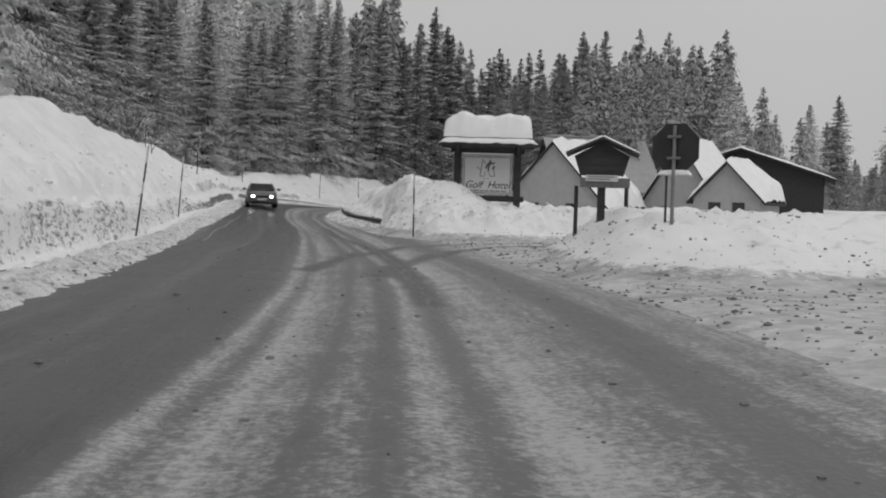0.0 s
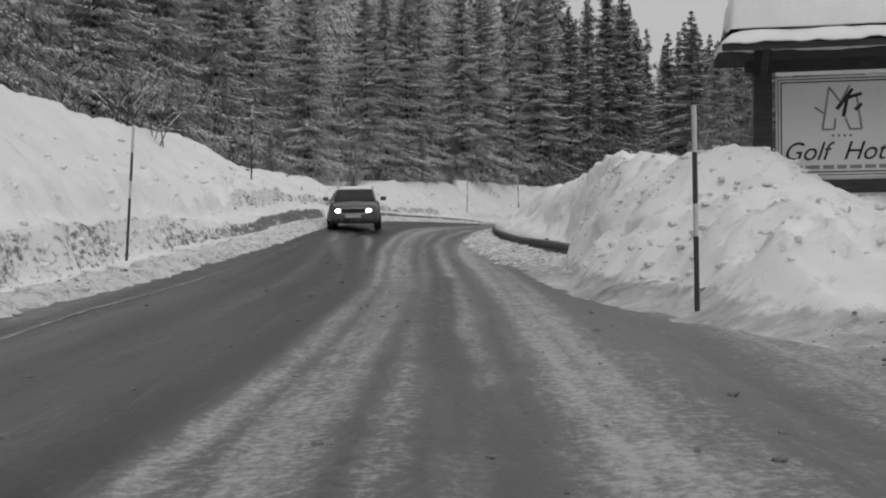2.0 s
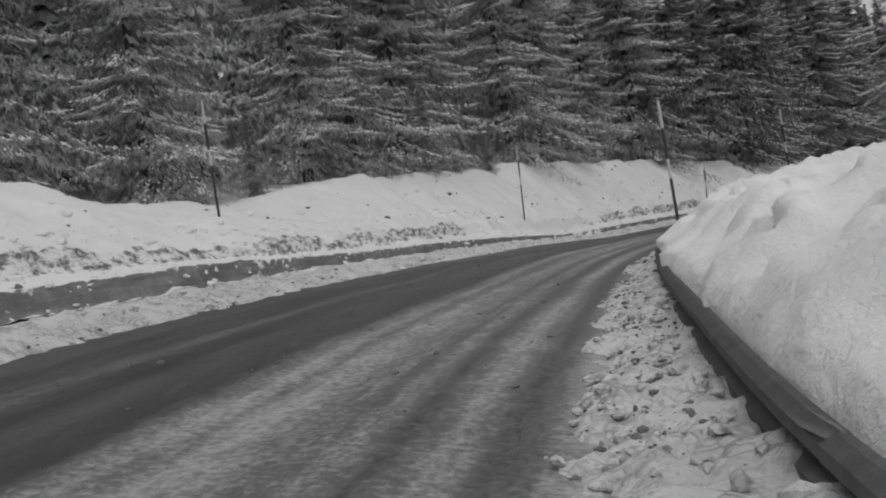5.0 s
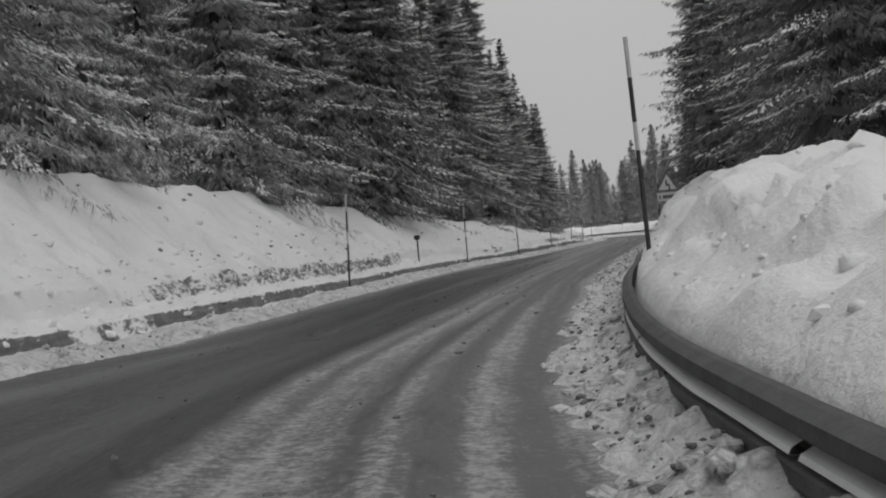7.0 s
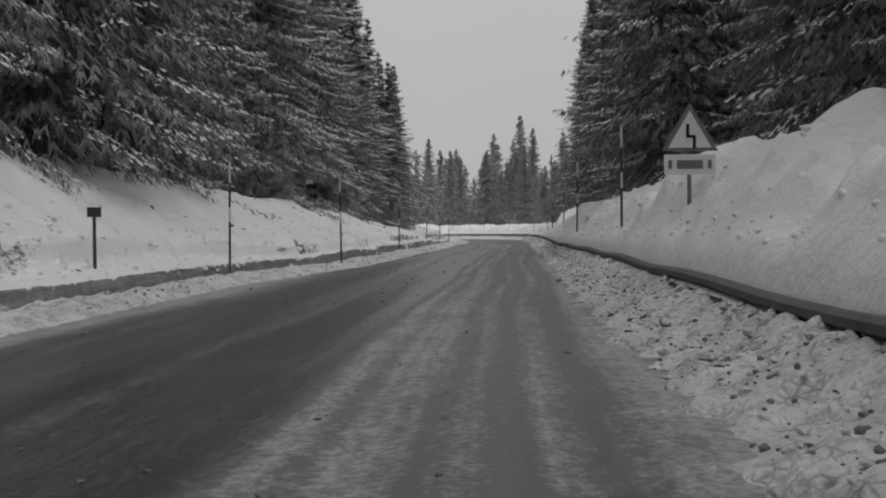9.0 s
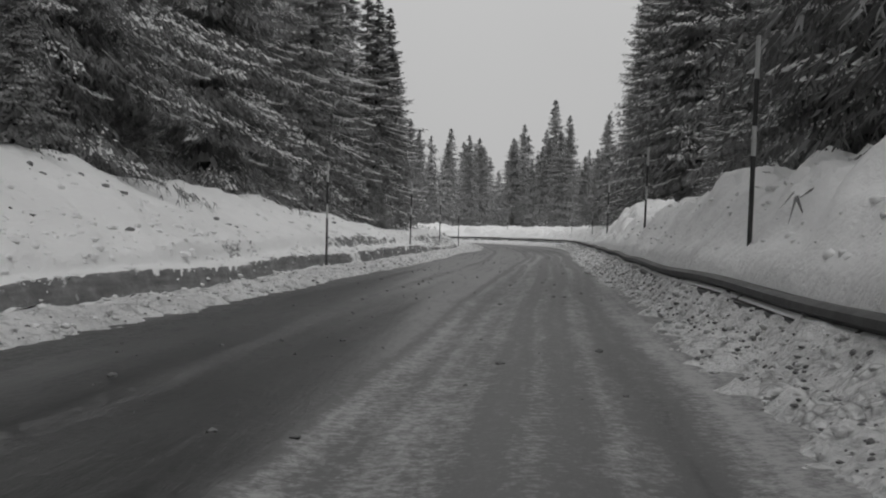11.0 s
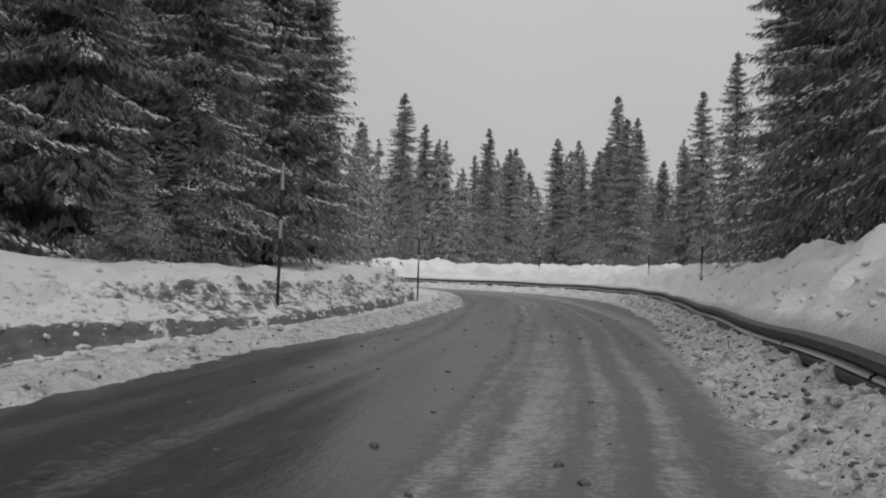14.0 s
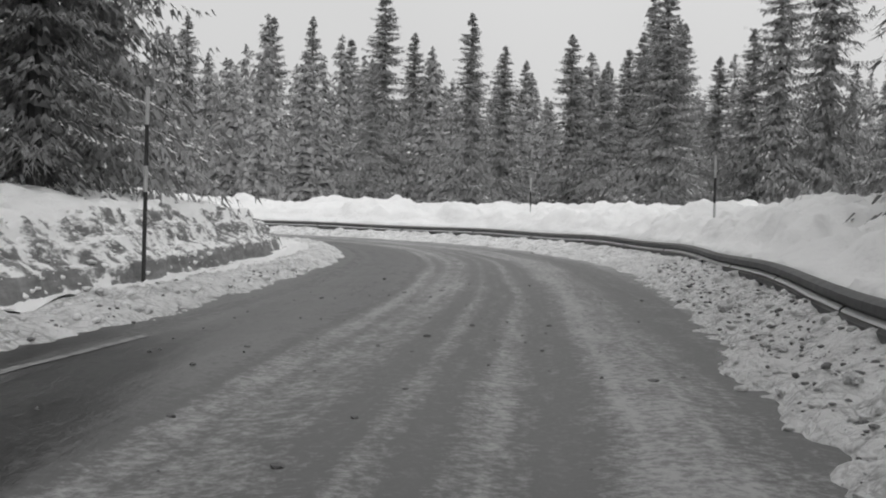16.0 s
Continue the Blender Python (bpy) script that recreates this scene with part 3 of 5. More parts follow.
def grid_object(name, ss, us_of, z_of, material, label, category, uv=False, kind="structure"):
    """A strip along the road: rows at ss, columns by us_of(s)."""
    cols = us_of(np.array([ss[0]])).shape[-1]
    S = np.repeat(ss[:, None], cols, 1)
    U = us_of(ss)
    X, Y = on_road(S, U)
    Z = z_of(S, U)
    X = slumped(X, Y, Z)
    verts = np.stack([X, Y, Z], -1).reshape(-1, 3)
    n = len(ss)
    i = np.arange(n - 1)[:, None] * cols + np.arange(cols - 1)[None]
    faces = np.stack([i, i + 1, i + cols + 1, i + cols], -1).reshape(-1, 4).tolist()
    uvs = np.stack([(U / 20 + 0.5), S / 20], -1).reshape(-1, 2) if uv else None
    ob = new(name, mesh_of(name, verts, faces, material, True, uvs))
    return tagged(ob, label, category, kind=kind)


def road_surface(s, u):
    x, y = on_road(s, u)
    e, r = left_edge(s), right_edge(s)
    ruts = 0.02 * np.cos((u + 0.2) * 4.0) + 0.025 * (fractal(u * 5, s * 0.25, 3) - 0.5) + 0.02 * (fractal(x * 3, y * 3, 3) - 0.5)
    return road_z(s) + cant_z(s, u) + ruts * (0.3 + 0.7 * smoothstep(0, 0.4, np.minimum(u - e, r - u)))


def worn_by_wheels(x, y):
    """How far the tyres that turn into the yard have worn the slush at a place, from 0 to 1."""
    out = np.zeros(np.shape(x))
    for points, half in (([(-1.3, 18.5), (-0.76, 23.2), (-0.12, 26.5), (0.71, 29.7), (2.0, 31.9), (5, 33.5), (14, 34.8)], 0.24),
                         ([(-0.1, 17.0), (0.3, 20.5), (0.82, 23.2), (1.34, 25.7), (1.9, 27.8), (4, 30.5), (14, 32.4)], 0.26),
                         ([(-2.4, 46.0), (-1.6, 37.0), (-0.6, 30.0), (0.2, 22.0), (0.5, 12.0)], 0.2)):
        line, arc = spline(points, 0.3)
        d = np.full(np.shape(x), 9.0)
        for (px, py) in line:
            d = np.minimum(d, np.hypot(x - px, y - py))
        out = np.maximum(out, 1 - smoothstep(half * 0.6, half * 1.5, d + 0.12 * (fractal(x * 2, y * 2, 2) - 0.5)))
    return out


def mark_wear(me):
    co = np.empty(len(me.vertices) * 3)
    me.vertices.foreach_get("co", co)
    co = co.reshape(-1, 3)
    wear = np.zeros(len(co))
    near = (co[:, 1] > 5) & (co[:, 1] < 50) & (co[:, 0] < 20)
    wear[near] = worn_by_wheels(co[near, 0], co[near, 1])
    layer = me.attributes.new("worn", "FLOAT", "POINT")
    layer.data.foreach_set("value", wear.astype(np.float32))


lin = np.linspace(0, 1, 76)
road = grid_object("road", np.arange(-50, 262, 0.5), lambda s: (left_edge(s) - 0.6)[:, None] * (1 - lin) + (right_edge(s) + 0.75)[:, None] * lin,
                   road_surface, ROAD, "wet tarmac road with slush ridges and dark wheel tracks", "road", True)
mark_wear(road.data)

# slush, cut face and slope on the left, as three strips that share their borders
berm_cols = np.concatenate([np.linspace(0, 1.9, 22)])
bank_cols = np.concatenate([np.linspace(1.05, 3.2, 44), np.linspace(3.3, 6.0, 22), np.linspace(6.3, 14.0, 16)])
grid_object("slush_verge", np.arange(-20, 262, 0.15), lambda s: left_edge(s)[:, None] - berm_cols[None],
            lambda s, u: left_z(s, u) - 0.35 * smoothstep(1.15, 1.5, left_edge(s) - u), SLUSH, "thrown grey slush along the tarmac's edge", "slush")


def split_bank():
    """The bank as one sheet whose steep cut face shows grey ice."""
    ss = np.arange(-20, 250, 0.19)
    U = left_edge(ss)[:, None] - bank_cols[None]
    S = np.repeat(ss[:, None], U.shape[1], 1)
    X, Y = on_road(S, U)
    Z, cut = left_z(S, U, True)
    Z = Z + 0.012
    verts = np.stack([X, Y, Z], -1).reshape(-1, 3)
    cols, n = U.shape[1], len(ss)
    i = np.arange(n - 1)[:, None] * cols + np.arange(cols - 1)[None]
    quads = np.stack([i, i + 1, i + cols + 1, i + cols], -1).reshape(-1, 4)
    me = mesh_of("snow_bank", verts, quads.tolist(), BANK)
    layer = me.attributes.new("cut", "FLOAT", "POINT")
    layer.data.foreach_set("value", cut.ravel().astype(np.float32))
    ob = new("snow_bank", me)
    return tagged(ob, "white snow bank with a plough-cut icy face", "snow bank", kind="structure")


split_bank()

right_cols = np.concatenate([np.linspace(0, 2.2, 30), np.linspace(2.3, 6.0, 26), np.linspace(6.3, 10, 12)])
grid_object("rubble_verge", np.arange(50, 262, 0.13), lambda s: right_edge(s)[:, None] + (rail_at(s) + 0.16 - right_edge(s))[:, None] * np.linspace(0, 1, 26)[None],
            lambda s, u: right_z(s, u) - 0.4 * smoothstep(0.0, 0.09, u - rail_at(s)), SLUSH, "rough trampled slush rubble beside the guardrail", "slush")
grid_object("snow_bank", np.arange(50, 262, 0.24), lambda s: (rail_at(s) - 0.06)[:, None] + right_cols[None, 8:] - right_cols[8],
            lambda s, u: right_z(s, u) + 0.012 - 0.45 * (1 - smoothstep(-0.055, 0.0, u - rail_at(s))), SNOW, "smooth white snow bank behind the guardrail", "snow bank")
yard_cols = np.concatenate([np.linspace(0, 5, 46), np.linspace(5.15, 14, 52), np.linspace(14.5, 40, 40)])


def hotel_corner():
    """Yard and cleared heaps, in one sheet: driven snow where it lies flat, gritty snow where it is piled."""
    ss = np.concatenate([np.arange(-50, 38, 0.3), np.arange(38, 62, 0.16)])
    U = right_edge(ss)[:, None] + yard_cols[None]
    S = np.repeat(ss[:, None], U.shape[1], 1)
    X, Y = on_road(S, U)
    Z = right_z(S, U)
    X = slumped(X, Y, Z)
    verts = np.stack([X, Y, Z], -1).reshape(-1, 3)
    cols, n = U.shape[1], len(ss)
    i = np.arange(n - 1)[:, None] * cols + np.arange(cols - 1)[None]
    quads = np.stack([i, i + 1, i + cols + 1, i + cols], -1).reshape(-1, 4)
    me = mesh_of("hotel_yard", verts, quads.tolist(), YARD)
    piled = smoothstep(0.10, 0.42, Z - 0.55 * smoothstep(46, 75, Y))
    layer = me.attributes.new("piled", "FLOAT", "POINT")
    layer.data.foreach_set("value", piled.ravel().astype(np.float32))
    mark_wear(me)
    return tagged(new("hotel_yard", me), "driven snow yard with ploughed heaps of gritty snow", "yard", kind="structure")


hotel_corner()


def ground_z(x, y):
    """The wide ground: a wooded hill on the left, a gentle fall on the right."""
    s, u = off_road(x, y)
    left = road_z(s) + cant_z(s, u) + left_top(s) + hill_rate(s) * np.clip(-u - 13, 0, 130) + 2.0 * (fractal(x * 0.06, y * 0.06, 3) - 0.5) * smoothstep(14, 30, -u)
    right = road_z(s) + cant_z(s, u) + np.where(s < 60, 0.3, right_top(s)) - 0.03 * np.clip(u - 9, 0, 60) + 1.2 * (fractal(x * 0.08, y * 0.08, 3) - 0.5) * smoothstep(12, 30, u)
    z = np.where(u < 0, left, right)
    near = (1 - smoothstep(14.0, 17.0, -u)) * (u < 0) + (1 - smoothstep(np.where(s < 62, 36.0, 8.2), np.where(s < 62, 40.0, 10.5), u)) * (u >= 0)
    return z * (1 - near) + (road_z(s) - 1.6) * near - 0.05


def wide_ground():
    xs = np.concatenate([[-3000, -1200, -500, -260], np.arange(-180, 221, 2.5), [300, 600, 1400, 3000]])
    ys = np.concatenate([[-3000, -1000, -300, -120], np.arange(-70, 381, 2.5), [450, 700, 1500, 3000]])
    X, Y = np.meshgrid(xs, ys)
    Z = ground_z(np.clip(X.ravel(), -200, 240), np.clip(Y.ravel(), -80, 400))
    verts = np.stack([X.ravel(), Y.ravel(), Z], -1)
    cols = len(xs)
    i = np.arange(len(ys) - 1)[:, None] * cols + np.arange(cols - 1)[None]
    faces = np.stack([i, i + 1, i + cols + 1, i + cols], -1).reshape(-1, 4).tolist()
    return tagged(new("ground", mesh_of("ground", verts, faces, SNOW)), "snow-covered forest floor and hillside", "ground", kind="structure")


wide_ground()


def edge_line(s0, s1, offset, label):
    """The painted line along the tarmac's edge where the slush has been swept off it."""
    ss = np.arange(s0, s1, 0.4)
    cols = np.linspace(-0.035, 0.035, 4)
    grid_object("edge_line", ss, lambda s: (left_edge(s) + offset)[:, None] + cols[None], lambda s, u: road_surface(s, u) + 0.006, LINE_PAINT, label, "road marking")


edge_line(30, 56, 0.42, "worn white line along the tarmac's edge")
edge_line(196, 213, 0.25, "white line showing along the tarmac's edge")


def centre_dash(x0, y0, x1, y1):
    """One dash of the middle line, bare of slush."""
    q = np.linspace(0, 1, 12)
    s, u = off_road(x0 + (x1 - x0) * q, y0 + (y1 - y0) * q)
    cols = np.linspace(-0.06, 0.06, 4)
    grid_object("centre_line_dash", s, lambda a: np.interp(a, s, u)[:, None] + cols[None], lambda a, b: road_surface(a, b) + 0.006, LINE_PAINT, "short worn white dash on the road's middle line", "road marking")


centre_dash(47.45, 214.3, 47.51, 217.95)


# ------------------------------------------------------------ spruces
def spruce_meshes(name, height, radius, whorls, per, twigs, width, snow_share, seed, needles=None, trunk_n=8, bare=0.06, spray=(0.14, 0.46), droop=0.0, core=0.4, ridge=False, thick=1.0):
    """Trunk, crown and snow load of one spruce: drooping whorled branches, each set with tapering sprays."""
    g = np.random.default_rng(seed)
    h = height * (bare + (0.985 - bare) * np.linspace(0, 1, whorls) ** 0.92) 
    lob = 1 + 0.16 * np.sin(np.linspace(0, 9, whorls) + g.random() * 6)
    n = whorls * per
    bh = np.repeat(h, per) + g.uniform(-1.0, 0.9, n) * height / whorls * (1 - 0.6 * np.repeat(h, per) / height)
    frac = np.clip(1 - bh / height, 0.01, 1)
    lob = 1 + (lob - 1) * np.clip(3 * (1 - h / height), 0, 1)
    r = radius * frac ** 0.86 * np.repeat(lob, per) * (1 + (g.uniform(0.55, 1.2, n) - 1) * np.clip(frac * 5, 0.3, 1)) + 0.05
    r *= np.where(frac > 0.88, 0.8, 1)
    az = g.uniform(0, 2 * np.pi, n)
    lift = 0.30 - 0.75 * frac + g.normal(0, 0.10, n)
    # sprays along each branch
    t = np.tile(np.linspace(0.18, 1.0, twigs), n).reshape(n, twigs) + g.normal(0, 0.03, (n, twigs))
    t = np.clip(t, 0.08, 1.05)
    side = np.where(np.arange(twigs)[None] % 2 == 0, 1.0, -1.0) * g.uniform(0.25, 1.0, (n, twigs))
    R = r[:, None]
    rad = R * t
    zz = bh[:, None] + R * (lift[:, None] * t - 0.22 * t * t + 0.16 * t ** 4)
    ca, sa = np.cos(az)[:, None], np.sin(az)[:, None]
    fan = side * g.random((n, twigs)) ** 0.7 * (0.46 if ridge else 0.34) * R * np.clip(1.1 - t, 0, 1) ** 0.6
    zz = zz - 0.45 * np.abs(fan) * g.uniform(0.3, 1.0, (n, twigs))
    base = np.stack([ca * rad - sa * fan, sa * rad + ca * fan, zz], -1)
    length = (spray[0] + 0.16 * R * (1.12 - t)) * g.uniform(0.6, 1.25, (n, twigs))
    length = np.clip(length, np.minimum(spray[0], 0.12 + 0.5 * R), np.minimum(spray[1], 0.12 + 0.6 * R))
    fwd = g.uniform(0.15, 1.0, (n, twigs))
    down = -0.10 - droop - (0.5 if ridge else 0.9) * g.random((n, twigs)) * np.clip(frac[:, None] + 0.3, 0, 1)
    d = np.stack([ca * fwd - sa * side * 0.9, sa * fwd + ca * side * 0.9, lift[:, None] * 0.6 + down], -1)
    d /= np.linalg.norm(d, axis=-1, keepdims=True)
    roll = g.uniform(-0.9, 0.9, (n, twigs))
    up = np.array([0, 0, 1.0])
    lat = np.cross(d, up)
    lat /= np.linalg.norm(lat, axis=-1, keepdims=True) + 1e-3
    nor = np.cross(lat, d)
    w = lat * np.cos(roll)[..., None] + nor * np.sin(roll)[..., None]
    ww = (width * g.uniform(0.7, 1.3, (n, twigs)) * np.clip(length / spray[1], 0.5, 1.2))[..., None]
    ww = ww * (np.clip(2.4 - 2.0 * t, 1.0, 2.4)[..., None] if ridge else 1.0)
    length = length * (np.clip(1.8 - t, 1.0, 1.6) if ridge else 1.0)
    L = length[..., None]
    # each spray is a pair of slim tapering twigs that share their root
    root1, root2 = base - d * 0.05 + w * ww, base - d * 0.05 - w * ww
    turn = g.uniform(0.18, 0.55, (n, twigs))[..., None]
    tip1 = base + (d + lat * turn) * L + up * (-0.12 * L)
    tip2 = base + (d - lat * turn) * L * 0.85 + up * (-0.05 * L)
    V = np.stack([root1, root2, tip1, tip2], 2).reshape(-1, 3)
    k = np.arange(len(V) // 4)[:, None] * 4
    F = np.concatenate([k + np.array([[0, 1, 2]]), k + np.array([[1, 0, 3]])]).tolist()
    # dense skirts of needles about the trunk fill the crown behind the sprays
    m = 14 if twigs > 12 else 10
    hs, cores = np.linspace(height * max(bare, 0.07), height * 0.985, whorls), []
    for i, z in enumerate(hs):
        rr = core * radius * (1 - z / height) ** 0.86 + 0.06
        a = np.linspace(0, 2 * np.pi, m, endpoint=False) + g.random() * 6
        q = rr * np.where(np.arange(m) % 2, 1.0, 0.62) * g.uniform(0.8, 1.2, m)
        ring = np.stack([np.cos(a) * q, np.sin(a) * q, z - 0.30 * q + g.normal(0, 0.05 + 0.07 * rr, m)], -1)
        cores.append(np.concatenate([[[0, 0, z + 0.30 * rr + 0.25]], ring]))
    k0, fan_ = len(V), np.arange(m)
    V = np.concatenate([V] + cores)
    for i in range(len(hs)):
        o = k0 + i * (m + 1)
        F += [(o, o + 1 + int(j), o + 1 + int((j + 1) % m)) for j in fan_]
    crown = mesh_of(name + "_crown", V, F, needles or NEEDLE, False)
    laden = g.random(n) < snow_share * (1.0 if ridge else 1.5)
    pick = (g.random((n, twigs)) < np.where(laden, 0.0 if ridge else 0.72, 0.0 if ridge else 0.03)[:, None]) & (t > 0.55)
    out = np.stack([ca + 0 * t, sa + 0 * t, (lift[:, None] - 0.44 * t)], -1)
    out /= np.linalg.norm(out, axis=-1, keepdims=True)
    flat = np.stack([-sa + 0 * t, ca + 0 * t, g.normal(0, 0.2, (n, twigs))], -1)
    sl = np.clip(L * 0.8, 0.10, 0.6)
    sw = np.clip(ww * 1.15, 0.03, 0.5) * g.uniform(0.5, 1.3, (n, twigs))[..., None]
    lift_ = up * 0.035
    sag = up * sw * 0.9
    S = np.stack([base - out * sl * 0.5 + lift_, base + flat * sw + lift_ - sag, base + out * sl * 0.6 + lift_, base - flat * sw + lift_ - sag], 2)[pick].reshape(-1, 3)
    k = np.arange(len(S) // 4)[:, None] * 4
    SF = np.concatenate([k + np.array([[0, 1, 2]]), k + np.array([[0, 2, 3]])]).tolist()
    if ridge:
        # snow lying along the boughs and their side twigs
        on = (g.random((n, twigs)) < np.where(laden, 0.8, 0.0)[:, None]) & (t > 0.3)
        dirn = np.where((g.random((n, twigs)) < 0.55)[..., None], out, d * np.array([1, 1, 0.45]))
        wide_ = np.cross(dirn, up)
        wide_ /= np.linalg.norm(wide_, axis=-1, keepdims=True) + 1e-3
        wide_ = wide_ * (g.uniform(0.014, 0.042, (n, twigs)) * thick)[..., None]
        half = dirn * (g.uniform(0.05, 0.13, (n, twigs)) * thick)[..., None]
        spot = np.stack([ca * rad - sa * fan * 0.6, sa * rad + ca * fan * 0.6, zz + 0.2 * np.abs(fan) + 0.02], -1)
        o = len(S)
        sag = up * (g.uniform(0.02, 0.06, (n, twigs)) * thick)[..., None]
        S = np.concatenate([S, np.stack([spot - half, spot + wide_ - sag, spot + half, spot - wide_ - sag], 2)[on].reshape(-1, 3)])
        k = o + np.arange(int(on.sum()))[:, None] * 4
        SF += np.concatenate([k + np.array([[0, 1, 2]]), k + np.array([[0, 2, 3]])]).tolist()
    snow = mesh_of(name + "_snow", S, SF, SNOW_CAP, False)
    bm = bmesh.new()
    r0 = 0.013 * height
    for i in range(5):
        z0, z1 = height * i / 5 - (0.8 if i == 0 else 0), height * (i + 1) / 5
        tube(bm, (0, 0, z0), (0, 0, z1), r0 * (1 - i / 5.2), max(r0 * (1 - (i + 1) / 5.2), 0.015), trunk_n)
    trunk = bpy.data.meshes.new(name + "_trunk")
    bm.to_mesh(trunk)
    bm.free()
    trunk.materials.append(BARK)
    return trunk, crown, snow


def spruce(meshes, label):
    ob = thing("spruce_tree", (0, 0, -50), label, "tree", "roadside spruces")
    for nm, me, lb in (("trunk", meshes[0], ""), ("crown", meshes[1], ""), ("snow_load", meshes[2], "snow resting on the branches")):
        tagged(part(nm, me, None, ob, lb), kind="stuff" if nm != "trunk" else "")
    return ob


NEAR = [spruce_meshes("near_spruce", 17.0, 3.4, 38, 8, 44, 0.020, (0.52, 0.40)[i], 11 + i, (NEEDLE_RIME, NEEDLE)[i], spray=(0.11, 0.22), droop=0.25, ridge=True, core=0.12, thick=0.9) for i in range(2)]
NEAR.append(spruce_meshes("near_spruce", 14.0, 3.5, 32, 8, 46, 0.021, 0.40, 21, bare=0.08, spray=(0.11, 0.22), droop=0.25, ridge=True, core=0.12, thick=0.9))
CLOSE = [spruce_meshes("close_spruce", 15.0, 3.5, 32, 8, 84, 0.010, (0.54, 0.40)[i], 61 + i, (NEEDLE_RIME, NEEDLE)[i], bare=0.05, spray=(0.09, 0.17), droop=0.3, ridge=True, core=0.1, thick=0.72) for i in range(2)]
# the third, for the hill, has more snow and needles paled for haze
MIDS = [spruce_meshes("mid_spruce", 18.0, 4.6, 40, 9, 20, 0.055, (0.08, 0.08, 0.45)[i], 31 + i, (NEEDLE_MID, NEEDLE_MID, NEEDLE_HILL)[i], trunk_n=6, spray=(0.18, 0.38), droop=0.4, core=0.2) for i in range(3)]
FARS = [spruce_meshes("far_spruce", 20.0, 4.8, 25, 7, 4, 0.24, (0.05, 0.05, 0.75, 0.75)[i], 51 + i, trunk_n=5, spray=(0.45, 0.8), droop=0.6, core=0.36) for i in range(4)]
NEAR_T = [spruce(m, "tall dark spruce with snow-dusted drooping branches") for m in NEAR]
CLOSE_T = [spruce(m, "tall spruce with snow-laden boughs reaching over the bank") for m in CLOSE]
MID_T = [spruce(m, "dark snow-dusted spruce standing in the forest edge") for m in MIDS]
used = set()


def plant(models, x, y, height, lean=0.0, sink=0.3):
    """Sets one spruce on the ground; the first use of a model moves the model itself."""
    k = int(rng.integers(len(models)))
    model = models[k]
    z = float(ground_height(x, y)) - sink
    base = {id(m): hh for m, hh in zip(NEAR_T + MID_T + CLOSE_T, [17.0, 17.0, 14.0, 18.0, 18.0, 18.0, 15.0, 15.0])}[id(model)]
    f = height / base
    wide = (f ** 0.7 if f > 1 else f ** 0.85) * float(rng.uniform(0.85, 1.12))
    m = Matrix.Translation((x, y, z)) @ Matrix.Rotation(radians(lean), 4, "X") @ Matrix.Rotation(float(rng.uniform(0, 6.28)), 4, "Z") @ Matrix.Diagonal((wide, wide, f, 1))
    if id(model) not in used:
        used.add(id(model))
        model.matrix_basis = m
        return model
    ob = copy_thing(model, Matrix())
    ob.matrix_basis = m
    return ob


def ground_height(x, y):
    """Height of the snow at a place, on the verges as on the wide ground."""
    s, u = off_road(x, y)
    s, u = float(s[0]), float(u[0])
    if u < 0 and u > left_edge(s) - 13.5:
        return float(left_z(np.array([s]), np.array([u]))[0])
    if u >= 0 and s < 62 and u < 38:
        return float(right_z(np.array([s]), np.array([u]))[0])
    if 0 <= u < 9.5:
        return float(right_z(np.array([s]), np.array([u]))[0])
    return float(ground_z(np.array([x]), np.array([y]))[0])


far_spots = []


